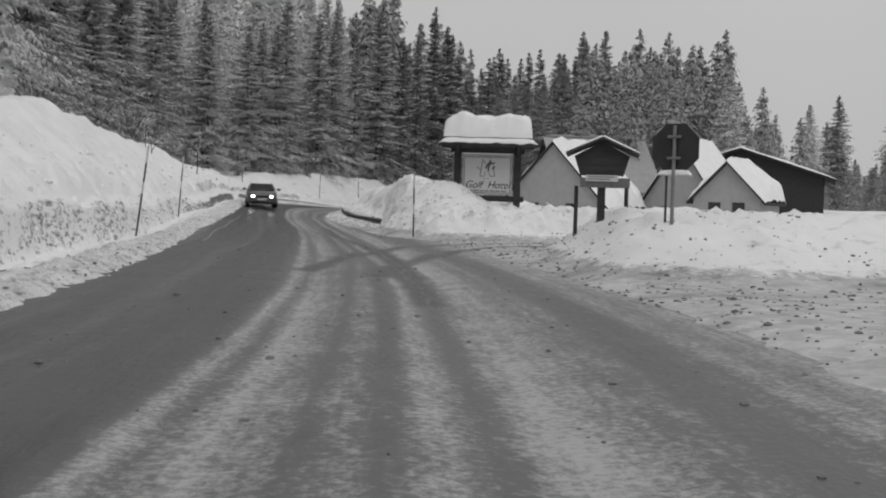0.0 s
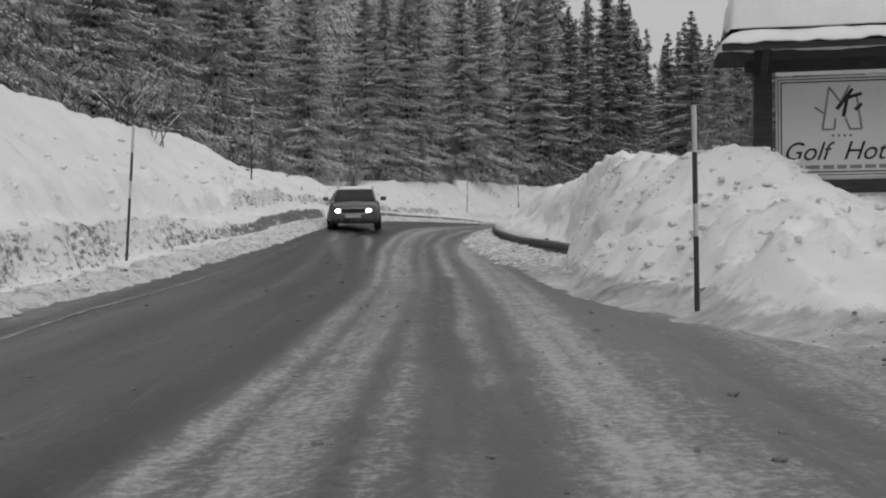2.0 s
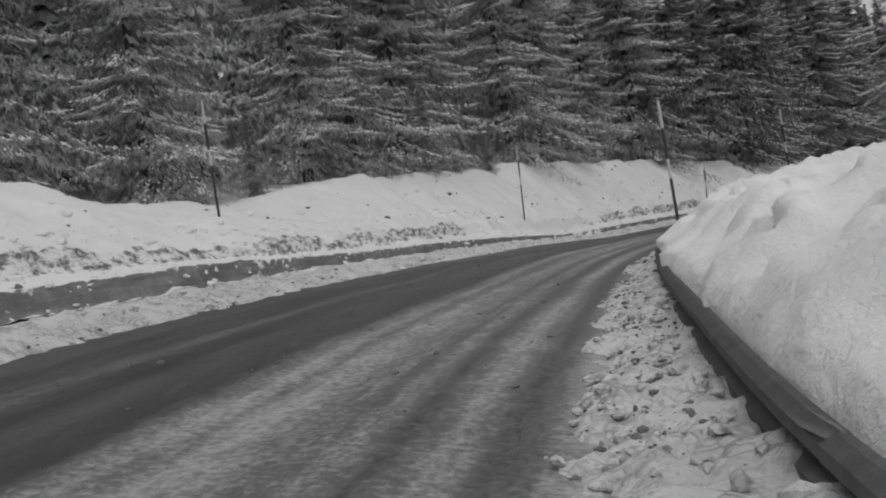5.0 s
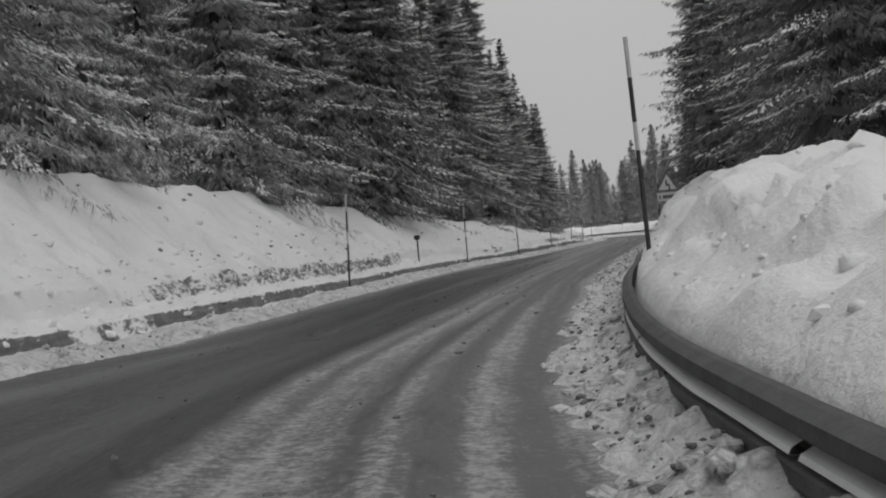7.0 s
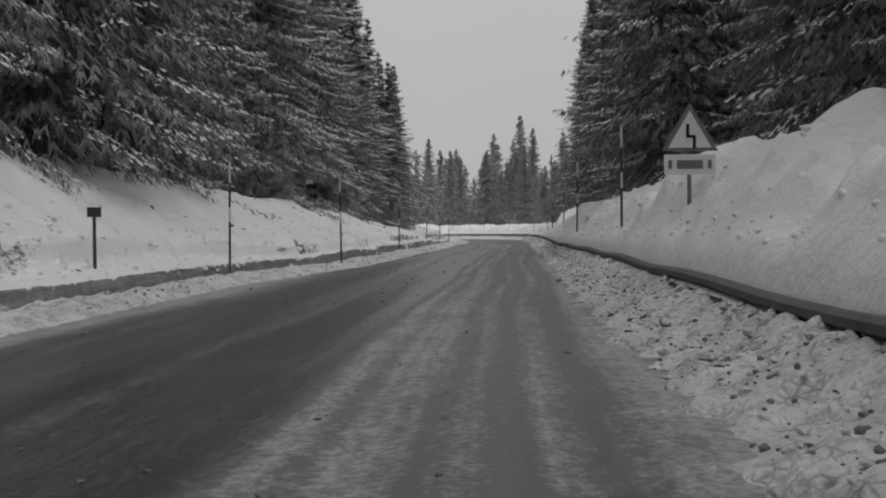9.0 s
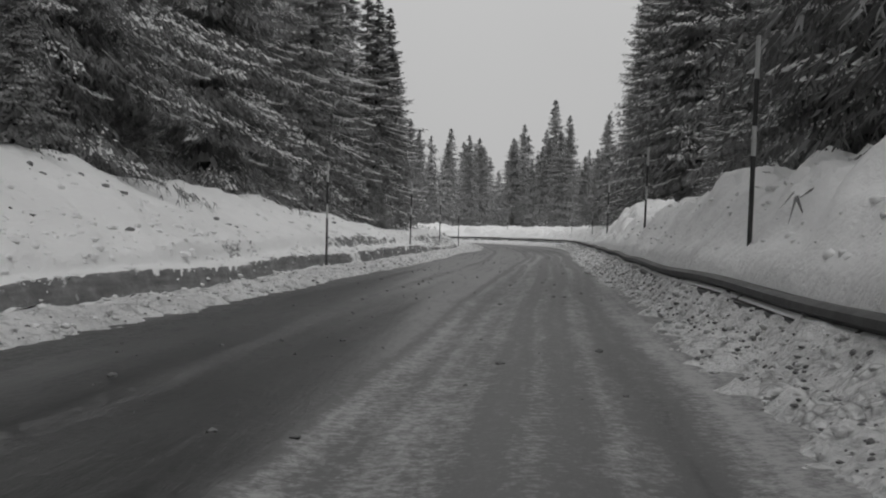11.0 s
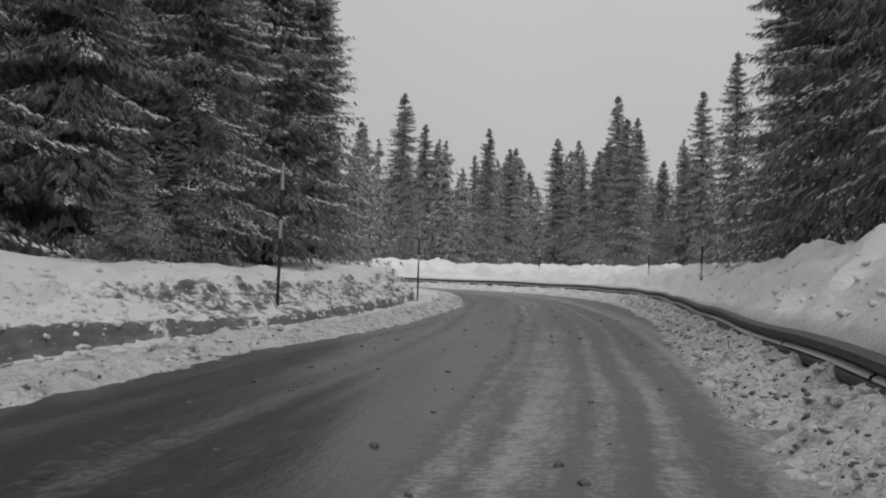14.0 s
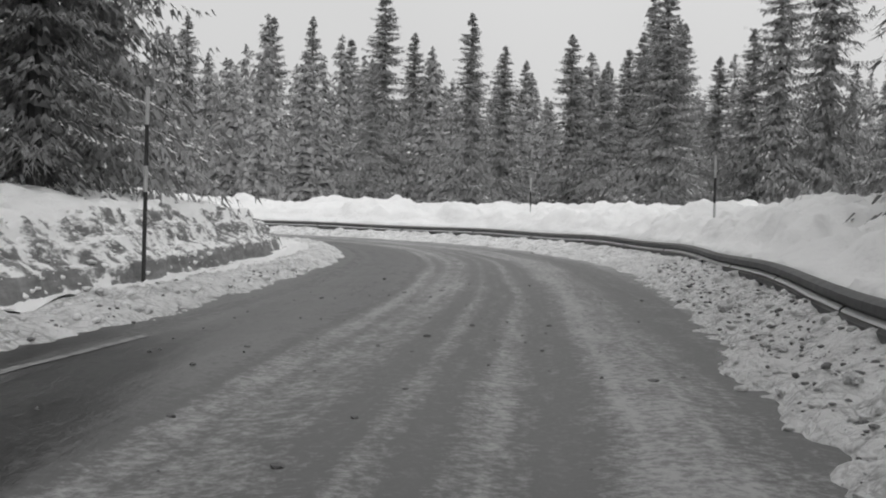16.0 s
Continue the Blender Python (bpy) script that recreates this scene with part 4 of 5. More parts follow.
def forest():
    """Rows of spruces back from the road on both sides; the rows far back are gathered for the distant wood."""
    for row in range(11):
        step = 3.4 if row < 3 else 4.8 if row < 8 else 6.0
        s = (-30 if row < 8 else 20) + rng.uniform(0, 3)
        while s < 236:
            s += step * rng.uniform(0.7, 1.35)
            edge = np.interp(s, [-40, 40, 66, 90, 130, 160, 190, 205, 222, 236], [15.5, 15.5, 14.5, 13.0, 12.5, 12.0, 12.0, 11.5, 9.5, 10.5])
            back = row * (3.2 if row < 8 else 4.6) + rng.uniform(-1.2, 1.2)
            u = -(edge + back)
            if s > 96 and row > 4 or s < 30 and row > 1:
                continue
            if s > 150 and back > np.interp(s, [150, 185, 205, 240], [32, 24, 16, 6]):
                continue
            x, y = (float(q) for q in on_road(s, u))
            s2, u2 = off_road(x, y)
            if abs(float(u2[0])) < 9.0 or (abs(float(s2[0]) - s) > 25 and abs(float(u2[0])) < 12):
                continue
            tall = (20, 27) if 124 < s < 186 else (17, 23) if 100 < s < 206 else (14, 20)
            hgt = rng.uniform(*tall) * (0.85 if row == 0 else 1.0)
            if row == 0 and (162 < s < 214 or 88 < s < 126):
                plant(CLOSE_T[:1] if s < 126 else CLOSE_T[1:], x, y, hgt)
            elif row == 0 and 52 < s < 228 or row == 1 and s > 186:
                plant(NEAR_T[:1] if s < 126 else NEAR_T[1:], x, y, hgt)
            elif row < (2 if s > 60 else 1) and 10 < s and not 126 < s < 190:
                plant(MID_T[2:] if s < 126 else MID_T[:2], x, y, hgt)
            else:
                far_spots.append((x, y, hgt))
    for row in range(6):
        s = (103 if row == 0 else 90) + rng.uniform(0, 3)
        while s < 222:
            s += 3.9 * rng.uniform(0.7, 1.4)
            u = np.interp(s, [88, 102, 108, 150, 165, 200, 222], [8.3, 7.5, 6.6, 6.3, 6.4, 6.7, 9.0]) + row * 3.4 + rng.uniform(-0.7, 0.7)
            if 132 < s < 150:
                u += 1.7
            x, y = (float(q) for q in on_road(s, u))
            hgt = rng.uniform(8.5, 11.5) if s < 106 else rng.uniform(11, 14.5) if s < 122 else rng.uniform(13.5, 17) if s < 136 else rng.uniform(14, 21)
            if 168 < s < 189:
                hgt = rng.uniform(6, 9) + 1.2 * row
            if row == 0 and s < 200:
                plant(CLOSE_T[1:] if s < 134 else NEAR_T[1:], x, y, hgt)
            elif row < 2 and s > 180:
                plant(NEAR_T[1:], x, y, hgt)
            elif row == 1 or row == 2 and s < 125:
                plant(MID_T[:2], x, y, hgt)
            else:
                far_spots.append((x, y, hgt))
    # young trees and low boughs along the crest of the left bank
    s = 60.0
    while s < 206:
        s += 5.5 * rng.uniform(0.3, 1.9)
        u = -np.interp(s, [60, 90, 190, 206], [12.8, 11.0, 10.4, 9.6]) + rng.uniform(-0.9, 0.9)
        x, y = (float(q) for q in on_road(s, u))
        plant(MID_T[:1], x, y, rng.uniform(1.6, 4.2), sink=0.15)


forest()
# trees that stand out beyond the bend
# a broad low spruce where the bank ends behind the rail
plant(CLOSE_T[1:], *(float(q) for q in on_road(109, 5.3)), 12.0)
for x, y, top in ((61.56, 284.2, 20.5), (65.5, 290, 18.2), (68, 294, 16.5), (82.3, 276.5, 20.7), (85.3, 278, 18.8), (69.0, 235.9, 14.1), (71.8, 236.5, 17), (54.7, 307, 21.7), (60.6, 321, 24.5),
                  (66, 326, 23), (87.8, 333.9, 21.7), (92, 338, 19.5), (97, 340, 18.5), (98.3, 323.2, 22), (46, 300, 20), (40, 296, 19), (74, 284, 15.5), (77.5, 280, 14.5), (71, 289, 15), (56.5, 296, 14.5), (80, 277, 13)):
    g_z = ground_height(x, y)
    plant(MID_T[:2], x, y, top - g_z)
for _ in range(70):
    a, b = rng.uniform(-10, 150), rng.uniform(282, 345)
    far_spots.append((a, b, rng.uniform(13, 19.5)))
for _ in range(70):
    a, b = rng.uniform(15, 112), rng.uniform(257, 296)
    if abs(float(off_road(a, b)[1][0])) > 12:
        far_spots.append((a, b, rng.uniform(8, 13.5)))
for _ in range(25):
    a, b = rng.uniform(-160, 60), rng.uniform(300, 378)
    far_spots.append((a, b, rng.uniform(14, 20)))
for _ in range(60):
    a, b = rng.uniform(15, 110), rng.uniform(345, 385)
    far_spots.append((a, b, rng.uniform(20, 25) if a < 62 else rng.uniform(15, 19)))
for _ in range(60):
    a, b = rng.uniform(52, 110), rng.uniform(205, 262)
    if abs(float(off_road(a, b)[1][0])) > 14:
        plant(MID_T[:2], a, b, rng.uniform(8, 13))
for _ in range(60):
    a, b = rng.uniform(30, 130), rng.uniform(88, 200)
    if float(off_road(a, b)[1][0]) > 32:
        far_spots.append((a, b, rng.uniform(7, 11)))


def distant_wood():
    """The trees far back, joined: simple crowns and their snow."""
    src = []
    for tr, cr, sn in FARS:
        block = []
        for me in (cr, sn, tr):
            v = np.array([q.co[:] for q in me.vertices])
            f = [tuple(p.vertices) for p in me.polygons]
            block.append((v, f))
        src.append(block)
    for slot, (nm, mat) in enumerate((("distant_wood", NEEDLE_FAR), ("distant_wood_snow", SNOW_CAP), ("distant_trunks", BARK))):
        V, Fc, off, kind_of = [], [], 0, []
        g = np.random.default_rng(5)
        for i, (x, y, hgt) in enumerate(far_spots):
            v, f = src[i % 2 + 2 * int(snowy_hazed[i])][slot]
            a, k = g.uniform(0, 6.28), hgt / 20.0
            if slot == 1 and not snowy_hazed[i] and abs(far_u[i]) < 26:
                continue
            wide = k ** 0.7
            w = np.stack([(v[:, 0] * np.cos(a) - v[:, 1] * np.sin(a)) * wide + x, (v[:, 0] * np.sin(a) + v[:, 1] * np.cos(a)) * wide + y, v[:, 2] * k], -1)
            w[:, 2] += far_z[i]
            V.append(w)
            Fc += [tuple(j + off for j in q) for q in f]
            off += len(v)
            kind_of += [int(snowy_hazed[i])] * len(f)
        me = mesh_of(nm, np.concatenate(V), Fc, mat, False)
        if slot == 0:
            # hill crowns take the palest needles, which carry painted haze
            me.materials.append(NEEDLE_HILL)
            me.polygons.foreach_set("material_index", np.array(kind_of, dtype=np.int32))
            root = tagged(new(nm, me), "distant snow-dusted spruce forest on the hillside, paled for haze", "forest", kind="stuff")
        else:
            ob = new("snow_load" if slot == 1 else "trunks", me)
            ob.parent = root
            tagged(ob, kind="stuff")


# the simple crowns stay well behind the first row
spot_s, spot_u = off_road(np.array(far_spots)[:, 0], np.array(far_spots)[:, 1])
far_spots = [q for q, a, b in zip(far_spots, spot_s, spot_u) if not (120 < a < 200 and -18.5 < b < 0)]
far_xy = np.array(far_spots)
far_z = ground_z(far_xy[:, 0], far_xy[:, 1]) - 0.3
far_s, far_u = off_road(far_xy[:, 0], far_xy[:, 1])
# hill trees with heavier snow and haze put into their needle colour
snowy_hazed = (far_u < -10) & (far_s < 130) | (far_u < -24) & (far_s < 185)
distant_wood()
for tr, cr, sn in FARS:
    for me in (tr, cr, sn):
        bpy.data.meshes.remove(me)

# ------------------------------------------------------------ guardrail along the right-hand side
W_PROFILE = [(-0.02, 0.31), (0.015, 0.305), (0.075, 0.275), (0.075, 0.215), (0.005, 0.175), (0.005, 0.135), (0.075, 0.095), (0.075, 0.035), (0.015, 0.005), (-0.02, 0.0)]


def guardrail():
    root = thing("guardrail", (*[float(q) for q in on_road(53, rail_at(53))], 0.2), "dull galvanised steel guardrail, half buried in snow", "guardrail")
    inv = root.matrix_world.inverted()
    for k in range(51):
        s0 = 53.0 + 4 * k
        bm = bmesh.new()
        rows = []
        for s in np.linspace(s0, s0 + 4.06, 7):
            u, z = float(rail_at(s)), float(road_z(s) + cant_z(s, rail_at(s)) + rail_top(s)) - 0.31 + 0.02 * math.sin(s * 0.7)
            row = []
            for off, h in W_PROFILE:
                x, y = on_road(s, u - off - (0.004 if k % 2 else 0))
                row.append(bm.verts.new(inv @ Vector((float(x), float(y), z + h))))
            rows.append(row)
        for a, b in zip(rows, rows[1:]):
            for i in range(len(a) - 1):
                bm.faces.new((a[i], a[i + 1], b[i + 1], b[i]))
        bmesh.ops.solidify(bm, geom=bm.faces[:], thickness=0.006)
        part("beam", bm, STEEL, root)
        if s0 > 84:
            # snow that has settled in the groove of the beam
            bm = bmesh.new()
            rows = []
            for s in np.linspace(s0 + 0.05, s0 + 3.95, 14):
                u, z = float(rail_at(s)), float(road_z(s) + cant_z(s, rail_at(s)) + rail_top(s)) - 0.31 + 0.02 * math.sin(s * 0.7)
                fat = 0.035 + 0.03 * value_noise(s * 1.3, 4.5)
                row = []
                for off, h in ((0.006, 0.125), (0.006 + fat, 0.13), (0.006 + fat * 0.8, 0.15), (0.006, 0.172)):
                    x, y = on_road(s, u - off - 0.012)
                    row.append(bm.verts.new(inv @ Vector((float(x), float(y), z + h))))
                rows.append(row)
            for a, b in zip(rows, rows[1:]):
                for i in range(3):
                    bm.faces.new((a[i], a[i + 1], b[i + 1], b[i]))
            part("snow_strip", bm, SNOW_CAP, root, "snow settled in the groove")
        bm = bmesh.new()
        x, y = on_road(s0 + 0.1, float(rail_at(s0)) + 0.09)
        p = inv @ Vector((float(x), float(y), float(road_z(s0) + cant_z(s0, 2.0))))
        box(bm, p.x - 0.05, p.x + 0.05, p.y - 0.06, p.y + 0.06, p.z - 0.3, p.z + 0.40, 0.008)
        if k:
            part("post", bm, STEEL, root)
    return root


guardrail()


# ------------------------------------------------------------ snow poles
def snow_pole():
    ob = thing("snow_pole", (0, 0, 0), "thin dark snow pole with pale bands, stuck in the bank", "snow pole", "snow poles along the road")
    bm = bmesh.new()
    tube(bm, (0, 0, -0.95), (0, 0, 1.25), 0.030, 0.028, 8)
    part("lower_shaft", bm, RUST, ob)
    for nm, z0, z1, mat in (("band", 1.25, 1.6, PALE), ("shaft", 1.6, 2.15, RUST), ("tip", 2.15, 2.65, PALE)):
        bm = bmesh.new()
        tube(bm, (0, 0, z0), (0, 0, z1), 0.028, 0.027, 8)
        part(nm, bm, mat, ob)
    return ob


def at_road(s, u):
    x, y = on_road(s, u)
    return float(x), float(y)


pole = snow_pole()
POLES = [(-7.2, 32.4, 2, 9), (-8.84, 47.8, 1, 5), (-11.0, 65.1, 1, 3), (-11.2, 87.3, 0, 3), (-6.15, 104.15, 1, -2), (1.5, 119.6, 0, -4), (9.9, 138.8, 0, -2), (14.3, 144.9, 1, 0), (22.8, 164.4, 0, 0),
         (30.5, 181.3, 0, 1), (36.1, 193.4, 0, 1), (43.06, 209.1, 0, 1), (1.0, 38.8, 0, 1)]
for s, u in ((85.5, 1.3), (103.4, 1.75), (140.0, 2.4), (154.5, 2.15), (171, 2.3), (190, 2.3), (214, 4.1), (228, 5.0), (243, 5.6)):
    POLES.append((*at_road(s, u), 0, 2))
for i, (x, y, a, b) in enumerate(POLES):
    s_, u_ = (float(q[0]) for q in off_road(x, y))
    foot = float(road_z(s_) + cant_z(s_, u_)) + (0.25 if s_ < 90 else 0.75 if s_ < 195 else -0.1) if u_ > 0 and s_ > 80 else ground_height(x, y) - (0.45 if u_ > 0 else 0.0)
    m = Matrix.Translation((x, y, foot)) @ pose(0, 0, 0, a * 0.8, b * 0.8, 40 * i)
    if i == 0:
        pole.matrix_basis = m
    else:
        copy_thing(pole, m)


def marker_post(x, y, z, label):
    ob = thing("marker_post", (x, y, z), label, "marker")
    bm = bmesh.new()
    tube(bm, (0, 0, -0.3), (0, 0, 0.42), 0.02, 0.018, 6)
    part("stake", bm, RUST, ob)
    bm = bmesh.new()
    box(bm, -0.05, 0.05, -0.012, 0.012, 0.26, 0.42, 0.01)
    part("plate", bm, SIGN_BACK, ob)


for x, y in (at_road(173.5, 2.75), at_road(206.0, 3.1)):
    marker_post(x, y, ground_height(x, y) - 0.24, "small dark marker plate poking out of the snow")


def slope_post(x, y, tall, wide, label):
    ob = thing("slope_post", (x, y, ground_height(x, y)), label, "post")
    bm = bmesh.new()
    tube(bm, (0, 0, -0.5), (0, 0, tall), 0.035, 0.03, 8)
    part("stake", bm, RUST, ob)
    bm = bmesh.new()
    box(bm, -wide / 2, wide / 2, -0.015, 0.015, tall - 0.02, tall + 0.16, 0.008)
    part("plate", bm, SIGN_BACK, ob)


slope_post(6.66, 134.4, 0.95, 0.25, "dark post with a small plate on the snow slope")
slope_post(38.9, 219.6, 0.7, 0.3, "thin post with a small plate beside the spruces")


# ------------------------------------------------------------ writing
def lettering(words, size, parent, x, y, z, material, stretch=1.0, shear=0.0, name="lettering"):
    cu = bpy.data.curves.new(name, "FONT")
    cu.body, cu.size, cu.align_x, cu.align_y, cu.extrude, cu.shear = words, size, "CENTER", "CENTER", 0.004, shear
    tmp = bpy.data.objects.new(name, cu)
    me = bpy.data.meshes.new_from_object(tmp)
    bpy.data.objects.remove(tmp)
    me.materials.clear()
    me.materials.append(material)
    ob = new(name, me)
    ob.parent = parent
    ob.matrix_basis = Matrix.Translation((x, y, z)) @ pose(0, 0, 0, 90, 0, 0) @ Matrix.Diagonal((stretch, 1, 1, 1))
    return ob


def snow_lump(x0, x1, y0, y1, z0, tall, seed, nx=40, ny=16, drape=0.12, boxy=6):
    """A thick pillow of settled snow with rounded, uneven sides."""
    bm = bmesh.new()
    bmesh.ops.create_grid(bm, x_segments=nx, y_segments=ny, size=0.5)
    for v in bm.verts:
        a, b = abs(v.co.x) * 2, abs(v.co.y) * 2
        k = max(0.0, 1 - a ** boxy) ** 0.40 * max(0.0, 1 - b ** (boxy - 1)) ** 0.42
        q = Vector((v.co.x * 9 + seed, v.co.y * 5, seed * 0.3))
        bulge = 1 + 0.05 * noise.noise(q)
        z = z0 + tall * k * (1 + 0.28 * noise.noise(q * 0.45) + 0.10 * noise.noise(q * 1.7)) - drape * (1 - k) * (0.6 + 0.6 * noise.noise(q * 1.3))
        v.co = Vector(((x0 + x1) / 2 + v.co.x * (x1 - x0) * bulge, (y0 + y1) / 2 + v.co.y * (y1 - y0) * bulge, z))
    for f in bm.faces:
        f.smooth = True
    bmesh.ops.solidify(bm, geom=bm.faces[:], thickness=0.03)
    return bm


# ------------------------------------------------------------ hotel sign under its little roof
def hotel_sign():
    ob = thing("hotel_sign", (4.13, 45.05, 0.0), "cream hotel sign in a dark roofed timber frame", "sign", turn=-5)
    for x in (-1.22, 1.22):
        bm = box(bmesh.new(), x - 0.14, x + 0.14, -0.14, 0.14, 0.2, 3.72, 0.015)
        part("post", bm, TIMBER, ob)
    for z0, z1 in ((3.36, 3.56), (1.40, 1.62)):
        part("cross_beam", box(bmesh.new(), -1.5, 1.5, -0.09, 0.09, z0, z1, 0.012), TIMBER, ob)
    panel = part("panel", box(bmesh.new(), -1.02, 1.02, -0.06, -0.02, 1.66, 3.27, 0.006), PANEL, ob, "cream painted panel with a double border")
    for inset, w in ((0.03, 0.012), (0.075, 0.018)):
        bm = bmesh.new()
        x, z0, z1 = 1.02 - inset, 1.66 + inset, 3.27 - inset
        for a in ((-x, x, z0, z0 + w), (-x, x, z1 - w, z1), (-x, -x + w, z0 + w, z1 - w), (x - w, x, z0 + w, z1 - w)):
            box(bm, a[0], a[1], -0.066, -0.058, a[2], a[3])
        part("border_line", bm, INK, panel)
    lettering("Golf  Hotel", 0.42, panel, 0.0, -0.064, 2.06, INK, 0.95, 0.35)
    # the emblem: plain strokes, with a row of dots and a line of small writing under the words
    strokes = [((-0.30, 2.42), (-0.20, 3.10)), ((-0.20, 3.10), (-0.02, 2.85)), ((-0.02, 2.85), (0.12, 3.12)), ((0.30, 2.42), (0.22, 2.95)), ((-0.30, 2.42), (-0.12, 2.42)), ((0.12, 2.42), (0.30, 2.42)),
               ((-0.12, 2.42), (-0.10, 2.60)), ((0.12, 2.42), (0.05, 2.60)), ((-0.42, 2.78), (-0.28, 2.68))]
    dark = [((0.02, 2.62), (0.08, 2.92)), ((0.08, 2.92), (0.30, 2.98)), ((-0.08, 2.74), (0.16, 3.06)), ((0.20, 2.72), (0.30, 2.82))]
    for group, mat, w in ((strokes, INK_SOFT, 0.022), (dark, INK, 0.035)):
        for (x0, z0), (x1, z1) in group:
            bm = tube(bmesh.new(), (x0, -0.062, z0), (x1, -0.062, z1), w, w * 0.8, 6)
            for v in bm.verts:
                v.co.y = -0.062 + (v.co.y + 0.062) * 0.15
            part("emblem_stroke", bm, mat, panel)
    for i in range(4):
        part("dot", box(bmesh.new(), -0.16 + 0.09 * i, -0.12 + 0.09 * i, -0.066, -0.058, 2.30, 2.34), INK_SOFT, panel)
    x = -0.85
    while x < 0.82:
        w = 0.10 + 0.16 * random.random()
        part("small_writing", box(bmesh.new(), x, min(x + w, 0.88), -0.066, -0.058, 1.79, 1.85), INK_SOFT, panel)
        x += w + 0.05
    part("top_batten", box(bmesh.new(), -1.02, 1.02, -0.10, -0.05, 3.30, 3.355, 0.006), SNOW_CAP, ob, "thin line of snow on the beam")
    # roof: two boarded slopes on brackets
    for side in (-1, 1):
        bm = bmesh.new()
        pts = [(-1.78, 0, 4.22), (1.78, 0, 4.22), (1.92, side * 1.0, 3.70), (-1.92, side * 1.0, 3.70)]
        low = [(p[0], p[1], p[2] - 0.10) for p in pts]
        vs = [bm.verts.new(p) for p in pts + low]
        for f in ((0, 1, 2, 3), (7, 6, 5, 4), (0, 4, 5, 1), (1, 5, 6, 2), (2, 6, 7, 3), (3, 7, 4, 0)):
            bm.faces.new([vs[i] for i in f])
        bmesh.ops.recalc_face_normals(bm, faces=bm.faces[:])
        part("roof_slope", bm, TIMBER, ob)
        part("snow_sheet", snow_lump(-1.92, 1.92, min(side * 0.1, side * 1.03), max(side * 0.1, side * 1.03), 3.80 if side < 0 else 3.85, 0.16, 3 + side, 30, 10, 0.1), SNOW_CAP, ob, "sheet of snow on the boards")
        for x in (-1.22, 1.22):
            part("bracket", tube(bmesh.new(), (x, 0, 3.2), (x, side * 0.85, 3.72), 0.06, 0.06, 6), TIMBER, ob)
    part("ridge_beam", box(bmesh.new(), -1.8, 1.8, -0.08, 0.08, 3.98, 4.14, 0.01), TIMBER, ob)
    part("snow_cap", snow_lump(-1.80, 1.76, -0.94, 0.94, 3.98, 0.86, 8, 60, 30, 0.02, 16), SNOW_CAP, ob, "thick overhanging pillow of snow")
    return ob


hotel_sign()


# ------------------------------------------------------------ stop sign seen from behind
def stop_sign():
    ob = thing("stop_sign", (5.0, 19.3, 0.17), "dark back of an octagonal stop sign, snow-edged, on a steel post", "road sign", turn=-38)
    part("post", tube(bmesh.new(), (0, 0.04, 0.2), (0, 0.04, 2.48), 0.035, 0.033, 10), STEEL, ob)
    bm = bmesh.new()
    bmesh.ops.create_circle(bm, cap_ends=True, segments=8, radius=0.47)
    bmesh.ops.rotate(bm, verts=bm.verts, matrix=Matrix.Rotation(math.pi / 8, 3, "Z"))
    bmesh.ops.rotate(bm, verts=bm.verts, matrix=Matrix.Rotation(math.pi / 2, 3, "X"))
    bmesh.ops.translate(bm, verts=bm.verts, vec=(0, 0.09, 2.08))
    bmesh.ops.solidify(bm, geom=bm.faces[:], thickness=0.02)
    part("plate", bm, SIGN_BACK, ob, "dull dark plate")
    for z in (1.88, 2.26):
        part("clamp", box(bmesh.new(), -0.12, 0.12, -0.005, 0.075, z, z + 0.045, 0.006), STEEL, ob)
    part("snow_rim", snow_lump(-0.30, 0.30, 0.03, 0.13, 1.64, 0.06, 5, 16, 6, 0.02), SNOW_CAP, ob, "snow caught along the rim")
    part("side_post", tube(bmesh.new(), (-0.24, 0.3, 0.2), (-0.24, 0.3, 1.75), 0.025, 0.022, 8), RUST, ob)


stop_sign()


